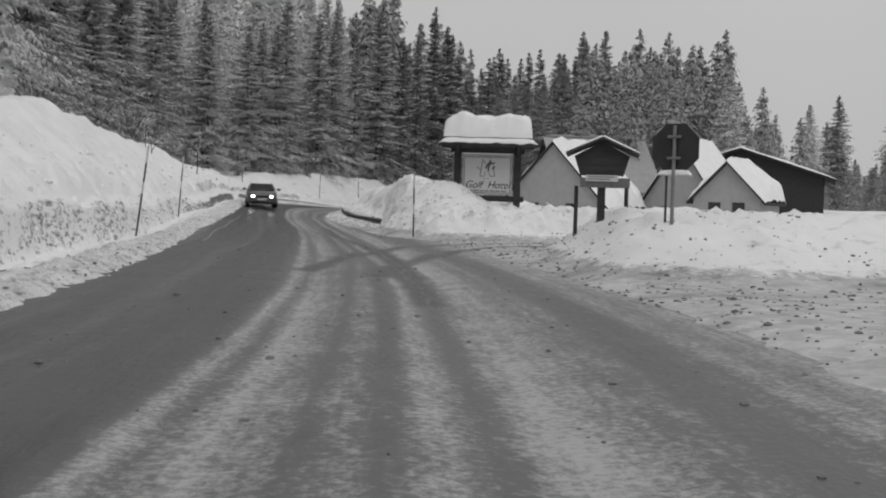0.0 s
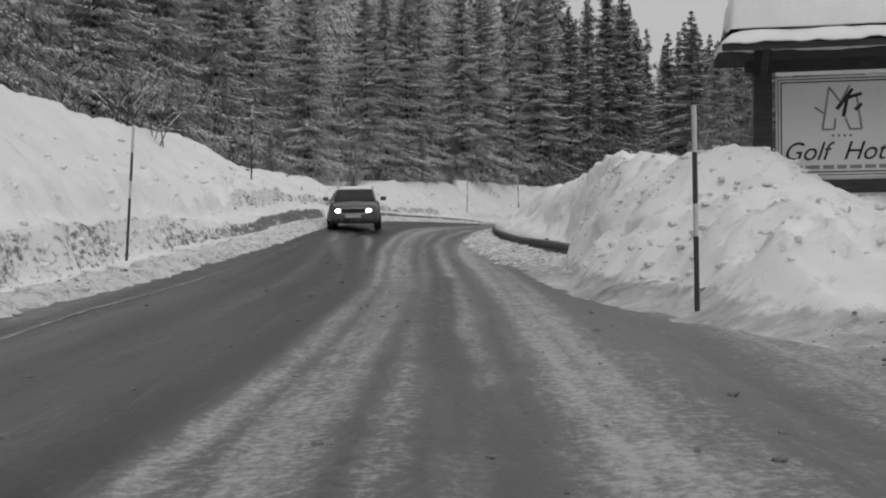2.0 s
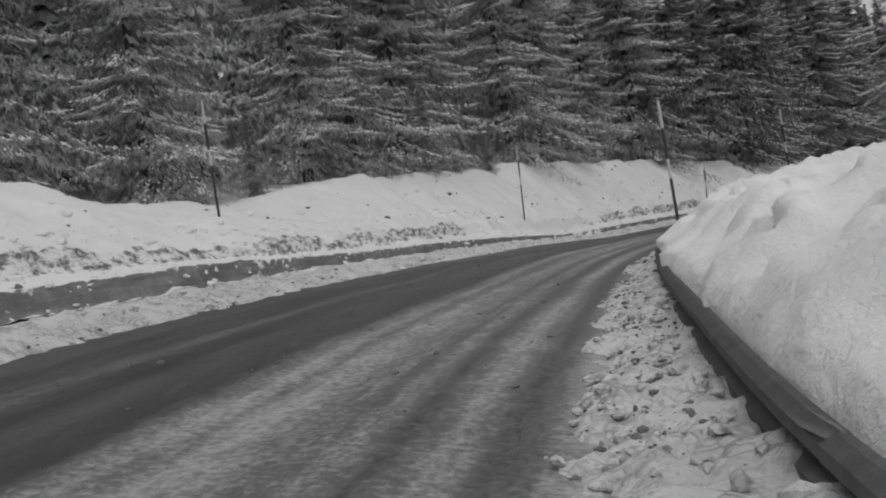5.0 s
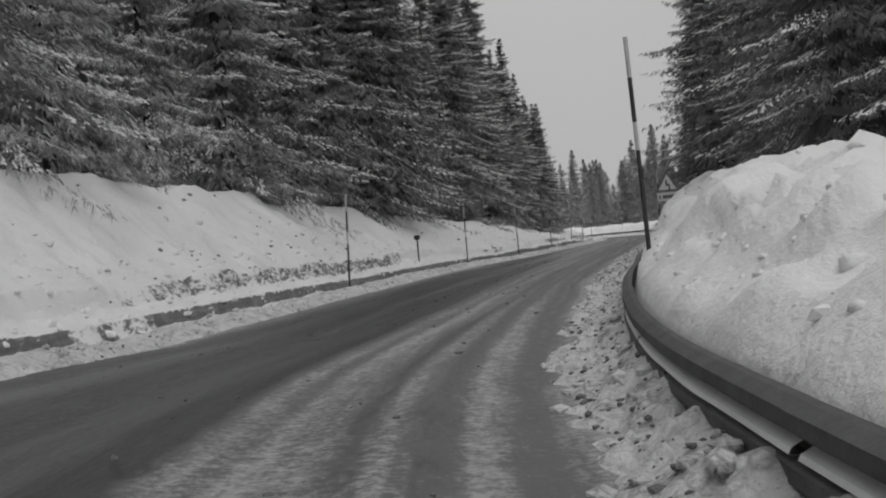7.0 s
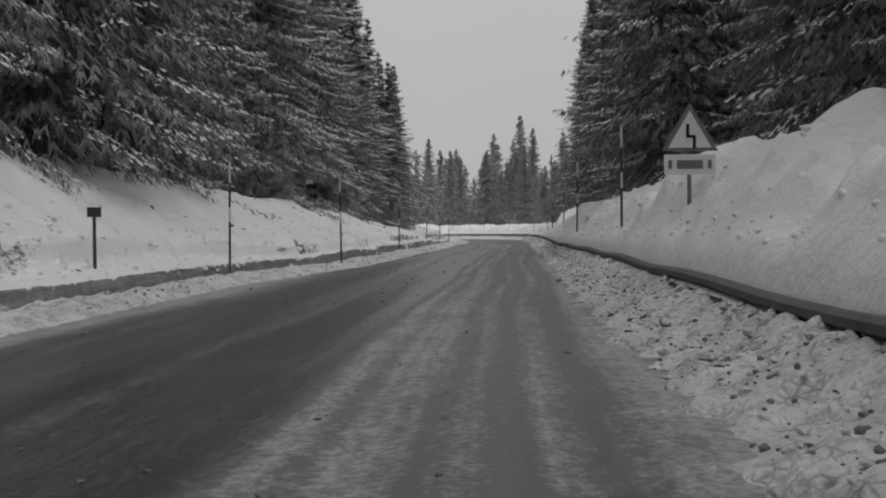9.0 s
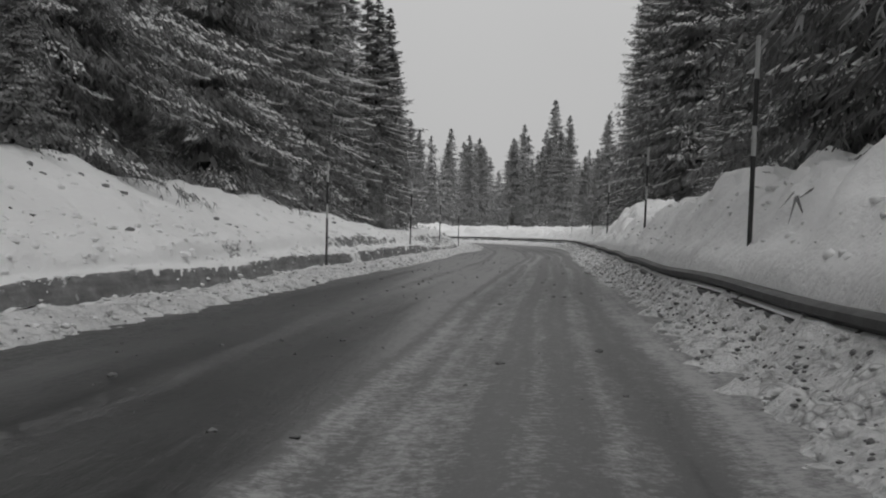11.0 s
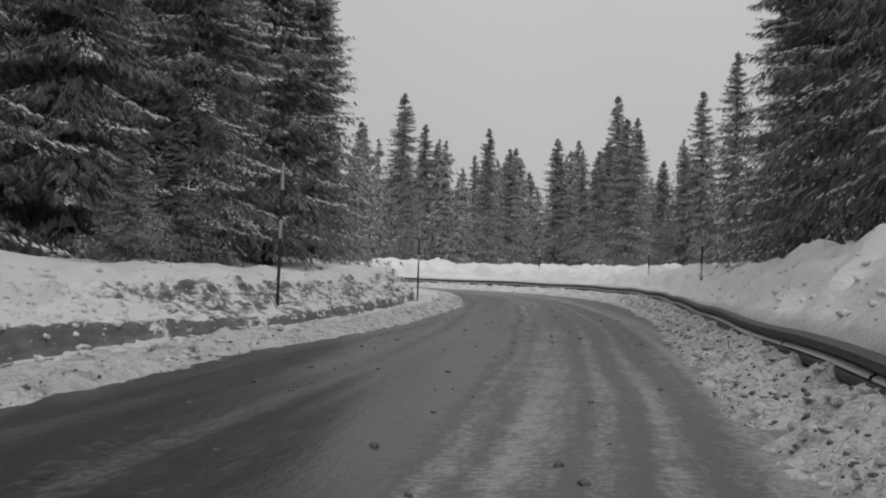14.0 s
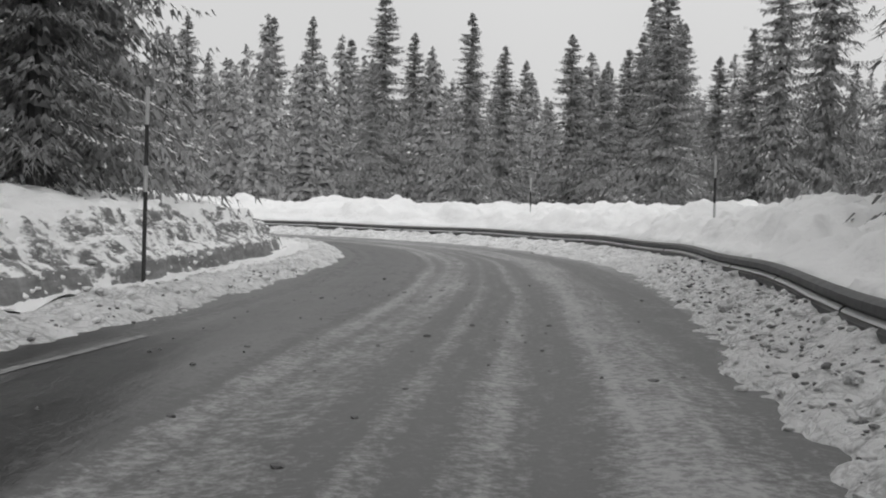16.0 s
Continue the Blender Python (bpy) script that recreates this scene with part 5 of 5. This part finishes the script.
# ------------------------------------------------------------ notice board with a small gabled roof
def notice_board():
    ob = thing("notice_board", (4.8, 24.6, 0.05), "dark timber notice board with a snowy gabled roof", "notice board", turn=-11)
    bm = bmesh.new()
    outline = [(-0.48, 1.85), (0.48, 1.85), (0.60, 2.28), (0.0, 2.62), (-0.62, 2.28)]
    front = [bm.verts.new((x, -0.1, z)) for x, z in outline]
    back = [bm.verts.new((x, 0.1, z)) for x, z in outline]
    bm.faces.new(front)
    bm.faces.new(back[::-1])
    for i in range(5):
        j = (i + 1) % 5
        bm.faces.new((front[i], back[i], back[j], front[j]))
    bmesh.ops.recalc_face_normals(bm, faces=bm.faces[:])
    part("board", bm, TIMBER, ob)
    for side in (-1, 1):
        bm = bmesh.new()
        tube(bm, (0, 0, 2.66), (side * 0.80, 0, 2.30), 0.05, 0.05, 6)
        for v in bm.verts:
            v.co.y *= 6
        part("roof_board", bm, TIMBER, ob)
        bm = bmesh.new()
        tube(bm, (0, 0, 2.72), (side * 0.82, 0, 2.355), 0.045, 0.035, 8)
        for v in bm.verts:
            v.co.y *= 6.5
        part("roof_snow", bm, SNOW_CAP, ob)
    part("post", box(bmesh.new(), -0.09, 0.09, -0.06, 0.06, 0.3, 1.86, 0.01), TIMBER, ob)
    for x in (-0.56, 0.56):
        part("stake", box(bmesh.new(), x - 0.045, x + 0.045, 0.12, 0.2, 0.4, 1.62, 0.01), TIMBER, ob)
    part("lower_board", box(bmesh.new(), -0.48, 0.62, -0.14, -0.1, 1.58, 1.80, 0.006), TIMBER_MID, ob, "pale weathered board")
    part("shelf", box(bmesh.new(), -0.36, 0.36, -0.17, -0.13, 1.72, 1.86, 0.006), PANEL, ob, "small pale plate")
    for i in range(2):
        part("small_writing", box(bmesh.new(), -0.30, 0.28 - 0.1 * i, -0.176, -0.168, 1.81 - 0.05 * i, 1.83 - 0.05 * i), INK_SOFT, ob)


notice_board()


# ------------------------------------------------------------ chalets of the hotel
def gable_house(name, at, turn, w, depth, wall, ridge, over, snow, label, humps=0, wall_mat=None, seed=1, bare=()):
    """A house whose ridge runs along its own y: walls, two roof slopes, snow on them, shutters."""
    ob = thing(name, at, label, "house", "hotel chalets", turn=turn)
    bm = bmesh.new()
    prof = [(-w / 2, 0), (w / 2, 0), (w / 2, wall), (0, ridge), (-w / 2, wall)]
    fr = [bm.verts.new((x, 0, z)) for x, z in prof]
    bk = [bm.verts.new((x, depth, z)) for x, z in prof]
    bm.faces.new(fr)
    bm.faces.new(bk[::-1])
    for i in range(5):
        j = (i + 1) % 5
        bm.faces.new((fr[i], bk[i], bk[j], fr[j]))
    bmesh.ops.recalc_face_normals(bm, faces=bm.faces[:])
    part("wall", bm, wall_mat or PLASTER, ob)
    rise = (ridge - wall) / (w / 2)
    for side in (-1, 1):
        ex = side * (w / 2 + over)
        ez = wall - rise * over
        bm = bmesh.new()
        pts = [(0, -over, ridge + 0.12), (0, depth + over, ridge + 0.12), (ex, depth + over, ez + 0.12), (ex, -over, ez + 0.12)]
        vs = [bm.verts.new(p) for p in pts] + [bm.verts.new((p[0], p[1], p[2] - 0.14)) for p in pts]
        for f in ((0, 1, 2, 3), (7, 6, 5, 4), (0, 4, 5, 1), (1, 5, 6, 2), (2, 6, 7, 3), (3, 7, 4, 0)):
            bm.faces.new([vs[i] for i in f])
        bmesh.ops.recalc_face_normals(bm, faces=bm.faces[:])
        part("roof", bm, PLASTER if side in bare else TIMBER, ob, "bare grey roof slope" if side in bare else "dark boarded roof slope")
        if side in bare:
            continue
        bm = bmesh.new()
        n, mcols = 28, 22
        grid = []
        for i in range(n + 1):
            b = i / n
            row = []
            for j in range(mcols + 1):
                a = j / mcols
                q = Vector((a * 3 + seed, b * 7, side))
                edge = min(1, min(b, 1 - b) * 9) ** 0.5 * min(1, (1 - a) * 9 + 0.05) ** 0.5
                hump = (0.15 + 0.75 * a) * abs(math.sin(b * math.pi * humps + 0.5 * math.sin(9 * b))) ** 0.6 * smoothstep(0.25, 0.7, b + 0.3 * a) if humps else 0
                th = (snow * (0.8 + 0.5 * noise.noise(q)) + hump) * edge
                row.append(bm.verts.new((ex * a * 1.01, -over + (depth + 2 * over) * b, ridge + 0.13 + (ez - ridge) * a + th)))
            grid.append(row)
        for i in range(n):
            for j in range(mcols):
                f = bm.faces.new((grid[i][j], grid[i + 1][j], grid[i + 1][j + 1], grid[i][j + 1]))
                f.smooth = True
        bmesh.ops.recalc_face_normals(bm, faces=bm.faces[:])
        part("roof_snow", bm, SNOW_CAP, ob, "thick smooth roof snow")
    for k in range(2):
        x = -w * 0.18 + k * w * 0.36
        win = part("window", box(bmesh.new(), x - 0.35, x + 0.35, -0.04, 0.02, wall * 0.45, wall * 0.45 + 0.9, 0.01), GLASS, ob, "dark window")
        part("frame", box(bmesh.new(), x - 0.42, x + 0.42, -0.03, 0.01, wall * 0.45 - 0.07, wall * 0.45 + 0.97, 0.01), TIMBER, win)
    return ob


gable_house("chalet", (11.9, 78.0, 0.0), -34, 8.2, 7, 1.5, 5.9, 0.3, 0.4, "grey steep chalet gable with thick draped roof snow", 5, PLASTER, 1)
gable_house("chalet", (13.2, 89.0, 0.0), -84, 9.0, 7.6, 3.0, 6.9, 0.5, 0.3, "long chalet with a bare grey roof and snow along its ridge", 0, PLASTER, 4, (1,))
gable_house("chalet", (22.2, 82.0, 0.0), -36, 6.6, 7, 1.5, 6.4, 0.4, 0.5, "steep chalet roof under humped snow", 6, PLASTER, 7)
gable_house("chalet", (31.0, 95.0, 0.0), -22, 14.0, 10, 4.6, 6.9, 0.9, 0.25, "wide timber chalet with a low dark roof edged in snow", 0, TIMBER, 9)
gable_house("chalet", (23.4, 74.5, 0.0), -32, 4.6, 6, 2.3, 4.7, 0.4, 0.4, "small grey chalet with snow sliding off its roof", 4, PLASTER, 12)
# spruces that stand alone behind the chalets
for x, y, hgt in ((35.6, 113, 14.3), (46, 118, 12), (50, 120, 13.5), (56, 118, 15), (60, 121, 13), (41, 125, 11), (66, 120, 12), (72, 122, 12), (25, 116, 16)):
    plant(MID_T, x, y, hgt)


# ------------------------------------------------------------ warning sign on the bank
def warning_sign():
    x, y = 15.42, 128.5
    z = ground_height(x, y)
    ob = thing("warning_sign", (x, y, z), "triangular bend warning sign with a plate, on a snow bank", "road sign", turn=-22)
    ob.scale = (1.15, 1.15, 1.15)
    top = (3.70 - z) / 1.15
    part("post", tube(bmesh.new(), (0, 0.03, -0.5), (0, 0.03, top - 0.05), 0.03, 0.03, 8), STEEL, ob)

    def tri(size, y0, y1, drop):
        bm = bmesh.new()
        pts = [(-size / 2, top - drop - size * 0.86), (size / 2, top - drop - size * 0.86), (0, top - drop)]
        a = [bm.verts.new((p[0], y0, p[1])) for p in pts]
        b = [bm.verts.new((p[0], y1, p[1])) for p in pts]
        bm.faces.new(a)
        bm.faces.new(b[::-1])
        for i in range(3):
            j = (i + 1) % 3
            bm.faces.new((a[i], b[i], b[j], a[j]))
        bmesh.ops.recalc_face_normals(bm, faces=bm.faces[:])
        return bm
    plate = part("triangle", tri(0.78, -0.02, 0.0, 0.0), INK_SOFT, ob, "grey-rimmed warning triangle")
    part("triangle_face", tri(0.60, -0.026, -0.018, 0.11), SIGN_FACE, plate)
    z0 = top - 0.62
    for a, b in (((0.06, z0), (0.06, z0 + 0.15)), ((0.06, z0 + 0.15), (-0.03, z0 + 0.15)), ((-0.03, z0 + 0.15), (-0.03, z0 + 0.30))):
        part("bend_stroke", box(bmesh.new(), min(a[0], b[0]) - 0.022, max(a[0], b[0]) + 0.022, -0.036, -0.024, min(a[1], b[1]) - 0.02, max(a[1], b[1]) + 0.02), INK, plate)
    sub = part("lower_plate", box(bmesh.new(), -0.36, 0.36, -0.02, 0.0, top - 1.0, top - 0.72, 0.006), SIGN_FACE, ob, "white plate with small writing")
    for x0, x1 in ((-0.30, -0.25), (-0.18, 0.18), (0.25, 0.30)):
        part("small_writing", box(bmesh.new(), x0, x1, -0.026, -0.018, top - 0.92, top - 0.80), INK_SOFT, sub)


warning_sign()


# ------------------------------------------------------------ the other car
def oncoming_car():
    ob = thing("car", (-7.2, 64.6, float(road_z(64) + cant_z(64, -3.0)) + 0.02), "dark hatchback car with lit headlamps and snow on its roof", "car", turn=188)
    # body: sections from nose to tail; the nose points along the car's own +y
    sect = [(2.05, 0.62, 0.28, 0.66), (1.98, 0.76, 0.22, 0.76), (1.6, 0.85, 0.20, 0.86), (0.95, 0.87, 0.20, 0.95), (0.3, 0.87, 0.20, 0.98), (-0.8, 0.87, 0.20, 1.0), (-1.6, 0.86, 0.22, 1.0), (-1.95, 0.80, 0.26, 0.98), (-2.05, 0.70, 0.32, 0.90)]
    bm = bmesh.new()
    rings = []
    for y, w, z0, z1 in sect:
        pts = [(-w * 0.9, z0), (-w, z0 + 0.14), (-w * 1.0, z0 + (z1 - z0) * 0.6), (-w * 0.94, z1 - 0.05), (-w * 0.78, z1), (0, z1 + 0.035), (w * 0.78, z1), (w * 0.94, z1 - 0.05), (w * 1.0, z0 + (z1 - z0) * 0.6), (w, z0 + 0.14), (w * 0.9, z0)]
        rings.append([bm.verts.new((x, y, z)) for x, z in pts])
    for a, b in zip(rings, rings[1:]):
        for i in range(len(a)):
            j = (i + 1) % len(a)
            f = bm.faces.new((a[i], a[j], b[j], b[i]))
            f.smooth = True
    bm.faces.new(rings[0])
    bm.faces.new(rings[-1][::-1])
    bmesh.ops.recalc_face_normals(bm, faces=bm.faces[:])
    body = part("body", bm, CAR_PAINT, ob)
    bm = bmesh.new()
    cab = [(0.95, 0.76, 0.97), (0.25, 0.64, 1.38), (-0.3, 0.62, 1.43), (-1.3, 0.62, 1.40), (-1.9, 0.70, 1.0)]
    rings = []
    for y, w, z in cab:
        rings.append([bm.verts.new(p) for p in ((-w - 0.10, y, min(z, 0.98)), (-w, y, z - 0.03), (-w * 0.9, y, z), (w * 0.9, y, z), (w, y, z - 0.03), (w + 0.10, y, min(z, 0.98)))])
    for a, b in zip(rings, rings[1:]):
        for i in range(5):
            f = bm.faces.new((a[i], a[i + 1], b[i + 1], b[i]))
    bmesh.ops.recalc_face_normals(bm, faces=bm.faces[:])
    part("cabin", bm, CAR_PAINT, ob)
    bm = bmesh.new()
    q = [bm.verts.new(p) for p in ((-0.70, 0.96, 1.00), (0.70, 0.96, 1.00), (0.57, 0.30, 1.375), (-0.57, 0.30, 1.375))]
    bm.faces.new(q)
    bmesh.ops.solidify(bm, geom=bm.faces[:], thickness=-0.02)
    part("windscreen", bm, GLASS, ob, "dark reflecting windscreen")
    for sx in (-1, 1):
        bm = bmesh.new()
        q = [bm.verts.new(p) for p in ((sx * 0.81, 0.70, 1.03), (sx * 0.655, 0.22, 1.34), (sx * 0.645, -1.25, 1.36), (sx * 0.80, -1.5, 1.03))]
        bm.faces.new(q)
        bmesh.ops.solidify(bm, geom=bm.faces[:], thickness=0.02)
        part("side_window", bm, GLASS, ob)
        bm = bmesh.new()
        bmesh.ops.create_uvsphere(bm, u_segments=14, v_segments=8, radius=0.085)
        for v in bm.verts:
            v.co = Vector((v.co.x * 1.3 + sx * 0.50, v.co.y * 0.5 + 2.03, v.co.z * 0.8 + 0.62))
        part("headlamp", bm, LAMP, ob, "lit white headlamp")
        bm = box(bmesh.new(), sx * 0.98 - 0.1, sx * 0.98 + 0.1, 0.52, 0.66, 0.98, 1.12, 0.04)
        part("wing_mirror", bm, CAR_PAINT, ob)
        for y in (1.28, -1.28):
            bm = bmesh.new()
            tube(bm, (sx * 0.66, y, 0.30), (sx * 0.88, y, 0.30), 0.31, 0.31, 24)
            bmesh.ops.bevel(bm, geom=[e for e in bm.edges if len(e.link_faces) == 2 and any(len(f.verts) > 4 for f in e.link_faces)], offset=0.03, segments=2, affect="EDGES")
            wheel = part("wheel", bm, RUBBER, ob)
            part("rim", tube(bmesh.new(), (sx * 0.80, y, 0.30), (sx * 0.892, y, 0.30), 0.20, 0.19, 16), STEEL, wheel)
    part("grille", box(bmesh.new(), -0.42, 0.42, 1.98, 2.07, 0.58, 0.68, 0.01), INK, ob, "black slatted grille")
    part("grille_trim", box(bmesh.new(), -0.42, 0.42, 2.05, 2.08, 0.50, 0.53, 0.005), CHROME, ob)
    part("lower_intake", box(bmesh.new(), -0.55, 0.55, 1.97, 2.05, 0.27, 0.38, 0.01), INK, ob)
    part("plate", box(bmesh.new(), -0.26, 0.26, 2.05, 2.075, 0.40, 0.49, 0.004), PLATE, ob)
    part("roof_snow", snow_lump(-0.60, 0.60, -1.35, 0.22, 1.40, 0.10, 2, 22, 26, 0.03), SNOW_CAP, ob, "layer of snow on the roof")
    for sx in (-1, 1):
        part("roof_bar", tube(bmesh.new(), (sx * 0.6, 0.1, 1.47), (sx * 0.6, -1.3, 1.46), 0.018, 0.018, 6), INK, ob)
    return ob


oncoming_car()


# ------------------------------------------------------------ shrubs on the bank
def shrub(x, y, tall, seed, label, snowy=True):
    g = random.Random(seed)
    ob = thing("shrub", (x, y, ground_height(x, y) - 0.1), label, "shrub")
    wood, load = bmesh.new(), bmesh.new()

    def grow(a, d, length, r, depth):
        b = a + d * length
        tube(wood, a, b, r, r * 0.7, 5)
        if snowy and abs(d.z) < 0.75 and depth > 0:
            tube(load, a + Vector((0, 0, r)), b + Vector((0, 0, r)), r * 1.1, r * 0.8, 5)
        if depth < 4:
            for _ in range(g.choice((2, 2, 3))):
                nd = (d + Vector((g.uniform(-0.8, 0.8), g.uniform(-0.8, 0.8), g.uniform(-0.25, 0.5)))).normalized()
                grow(b, nd, length * g.uniform(0.6, 0.85), r * 0.62, depth + 1)
    for _ in range(5):
        grow(Vector((g.uniform(-0.3, 0.3), g.uniform(-0.3, 0.3), 0)), Vector((g.uniform(-0.6, 0.6), g.uniform(-0.6, 0.6), 1)).normalized(), tall * 0.3, 0.022, 0)
    tagged(part("twig_mass", wood, TWIG, ob), kind="stuff")
    tagged(part("snow_load", load, SNOW_CAP, ob, "snow on the twigs"), kind="stuff")


shrub(-12.9, 61.0, 2.3, 3, "bare snow-dusted shrub on the bank's crest")
shrub(-14.2, 62.3, 3.0, 4, "bare snow-dusted shrub on the bank's crest")
shrub(-13.4, 58.8, 2.4, 5, "small bare shrub poking out of the bank")
shrub(-15.2, 59.6, 2.8, 9, "bare snow-dusted shrub on the bank's crest")
shrub(-10.5, 107.0, 1.0, 6, "low twiggy bush in the snow slope")
shrub(-13.0, 100.0, 1.2, 8, "low twiggy bush in the snow slope")


# ------------------------------------------------------------ clods of slush, too many to count
def clods():
    g = np.random.default_rng(3)
    bm = bmesh.new()
    bmesh.ops.create_icosphere(bm, subdivisions=1, radius=1.0)
    ball = np.array([v.co[:] for v in bm.verts])
    tri = np.array([[v.index for v in f.verts] for f in bm.faces])
    bm.free()

    def field(count, s_of, u_of, size, z_of, mat, name, label):
        S = s_of(count)
        U = u_of(S)
        X, Y = on_road(S, U)
        Z = z_of(S, U)
        R = size(count)
        V = ball[None] * R[:, None, None] * g.uniform(0.6, 1.4, (count, 1, 3)) * g.uniform(0.75, 1.25, (count, len(ball), 1))
        V[..., 2] *= 0.6
        V += np.stack([X, Y, Z + R * 0.12], -1)[:, None]
        F = (tri[None] + (np.arange(count) * len(ball))[:, None, None]).reshape(-1, 3).tolist()
        tagged(new(name, mesh_of(name, V.reshape(-1, 3), F, mat, False)), label, "slush", kind="stuff")

    field(4200, lambda n: g.uniform(66, 225, n), lambda s: right_edge(s) + (rail_at(s) - right_edge(s) - 0.1) * g.uniform(0.02, 1, len(s)) ** 0.9, lambda n: 0.015 + 0.06 * g.random(n) ** 2.5,
          right_z, SLUSH, "slush_clods", "loose grey clods of frozen slush by the rail")
    field(3600, lambda n: g.uniform(5, 222, n), lambda s: left_edge(s) - 1.4 * g.random(len(s)) ** 1.4 + 0.1, lambda n: 0.014 + 0.055 * g.random(n) ** 2.5,
          left_z, SLUSH, "slush_clods", "loose grey clods of frozen slush on the verge")
    band = lambda s: right_edge(s) + (rail_at(s) - right_edge(s)) * np.clip(0.5 + 0.25 * (value_noise(s * 0.3, 7.7) - 0.5) + 0.19 * g.normal(0, 1, len(s)), 0.05, 0.95)
    field(6000, lambda n: g.uniform(70, 226, n), band, lambda n: 0.008 + 0.026 * g.random(n) ** 2.5, right_z, DARK_CLOD, "slush_clods", "dark clods of grit strewn over the verge")
    field(2600, lambda n: g.uniform(8, 216, n), lambda s: left_edge(s) - 1.9 - 2.6 * g.random(len(s)) ** 1.6, lambda n: 0.02 + 0.11 * g.random(n) ** 3,
          left_z, SNOW_CAP, "snow_lumps", "small lumps of snow that have rolled down the bank")
    field(260, lambda n: g.uniform(60, 190, n), lambda s: left_edge(s) - 2.2 - 4.5 * g.random(len(s)), lambda n: 0.02 + 0.08 * g.random(n) ** 2,
          left_z, DARK_CLOD, "bark_litter", "dark bits of bark and twigs on the slope")
    field(900, lambda n: g.uniform(84, 200, n), lambda s: rail_at(s) + 0.25 + 1.5 * g.random(len(s)) ** 1.5, lambda n: 0.015 + 0.045 * g.random(n) ** 2,
          right_z, SNOW_CAP, "snow_lumps", "small lumps of snow at the foot of the bank")
    field(1800, lambda n: g.uniform(37, 58, n), lambda s: right_edge(s) + 0.9 + 6.5 * g.random(len(s)), lambda n: 0.018 + 0.06 * g.random(n) ** 2,
          right_z, SNOW_GRIT, "snow_lumps", "chunks of cleared snow lying on the heap")
    field(2600, lambda n: g.uniform(5, 222, n), lambda s: left_edge(s) - 0.75 * g.random(len(s)) ** 1.3 + 0.12, lambda n: 0.008 + 0.026 * g.random(n) ** 2.5,
          left_z, DARK_CLOD, "slush_clods", "dark clods of grit along the tarmac's edge")
    field(1300, lambda n: g.uniform(4, 222, n), lambda s: left_edge(s) + 0.3 + (right_edge(s) - left_edge(s) - 0.5) * g.random(len(s)), lambda n: 0.010 + 0.028 * g.random(n) ** 3,
          road_surface, DARK_CLOD, "road_clods", "small dark clods scattered on the tarmac")
    field(2600, lambda n: g.uniform(4, 36, n), lambda s: right_edge(s) + 6 * g.random(len(s)) ** 1.6, lambda n: 0.012 + 0.03 * g.random(n) ** 3,
          right_z, DARK_CLOD, "yard_clods", "dark grit and clods on the driven yard")


def bank_clumps():
    """Rounded clumps of snow that stick to the ledges of the cut bank and lie at its foot."""
    g = np.random.default_rng(17)
    bm = bmesh.new()
    bmesh.ops.create_icosphere(bm, subdivisions=1, radius=1.0)
    ball = np.array([v.co[:] for v in bm.verts])
    tri = np.array([[v.index for v in f.verts] for f in bm.faces])
    bm.free()
    for count, s0, s1, d0, d1, r0, r1, label in ((2800, 186, 226, 1.6, 3.0, 0.012, 0.075, "rounded clumps of snow stuck to the cut bank"),
                                                 (3000, 56, 190, 1.8, 3.4, 0.015, 0.085, "clumps of snow lying along the bank's ledges"),
                                                 (2200, 150, 226, 0.3, 1.7, 0.012, 0.06, "white clumps of snow on the slush verge"),
                                                 (1100, 84, 210, -0.2, 2.0, 0.015, 0.08, "clumps of snow that have slid down to the rail")):
        S = g.uniform(s0, s1, count)
        right = d0 < 0
        U = rail_at(S) - d0 + (d1 + d0) * g.random(count) ** 1.4 if right else left_edge(S) - d0 - (d1 - d0) * g.random(count)
        X, Y = on_road(S, U)
        R = r0 + (r1 - r0) * g.random(count) ** 2.6
        bend = g.uniform(0.55, 1.3, (count, len(ball), 1))
        V = ball[None] * bend * R[:, None, None] * np.stack([g.uniform(0.8, 1.5, count), g.uniform(0.8, 1.5, count), g.uniform(0.5, 0.8, count)], -1)[:, None]
        V += np.stack([X, Y, (right_z if right else left_z)(S, U) + 0.1 * R], -1)[:, None]
        F = (tri[None] + (np.arange(count) * len(ball))[:, None, None]).reshape(-1, 3).tolist()
        tagged(new("snow_clumps", mesh_of("snow_clumps", V.reshape(-1, 3), F, SNOW)), label, "snow", kind="stuff")


DARK_CLOD = plain("dark_slush", 0.10, 0.24, 9, 0.8, 0.3, bump=0.3)
clods()
bank_clumps()
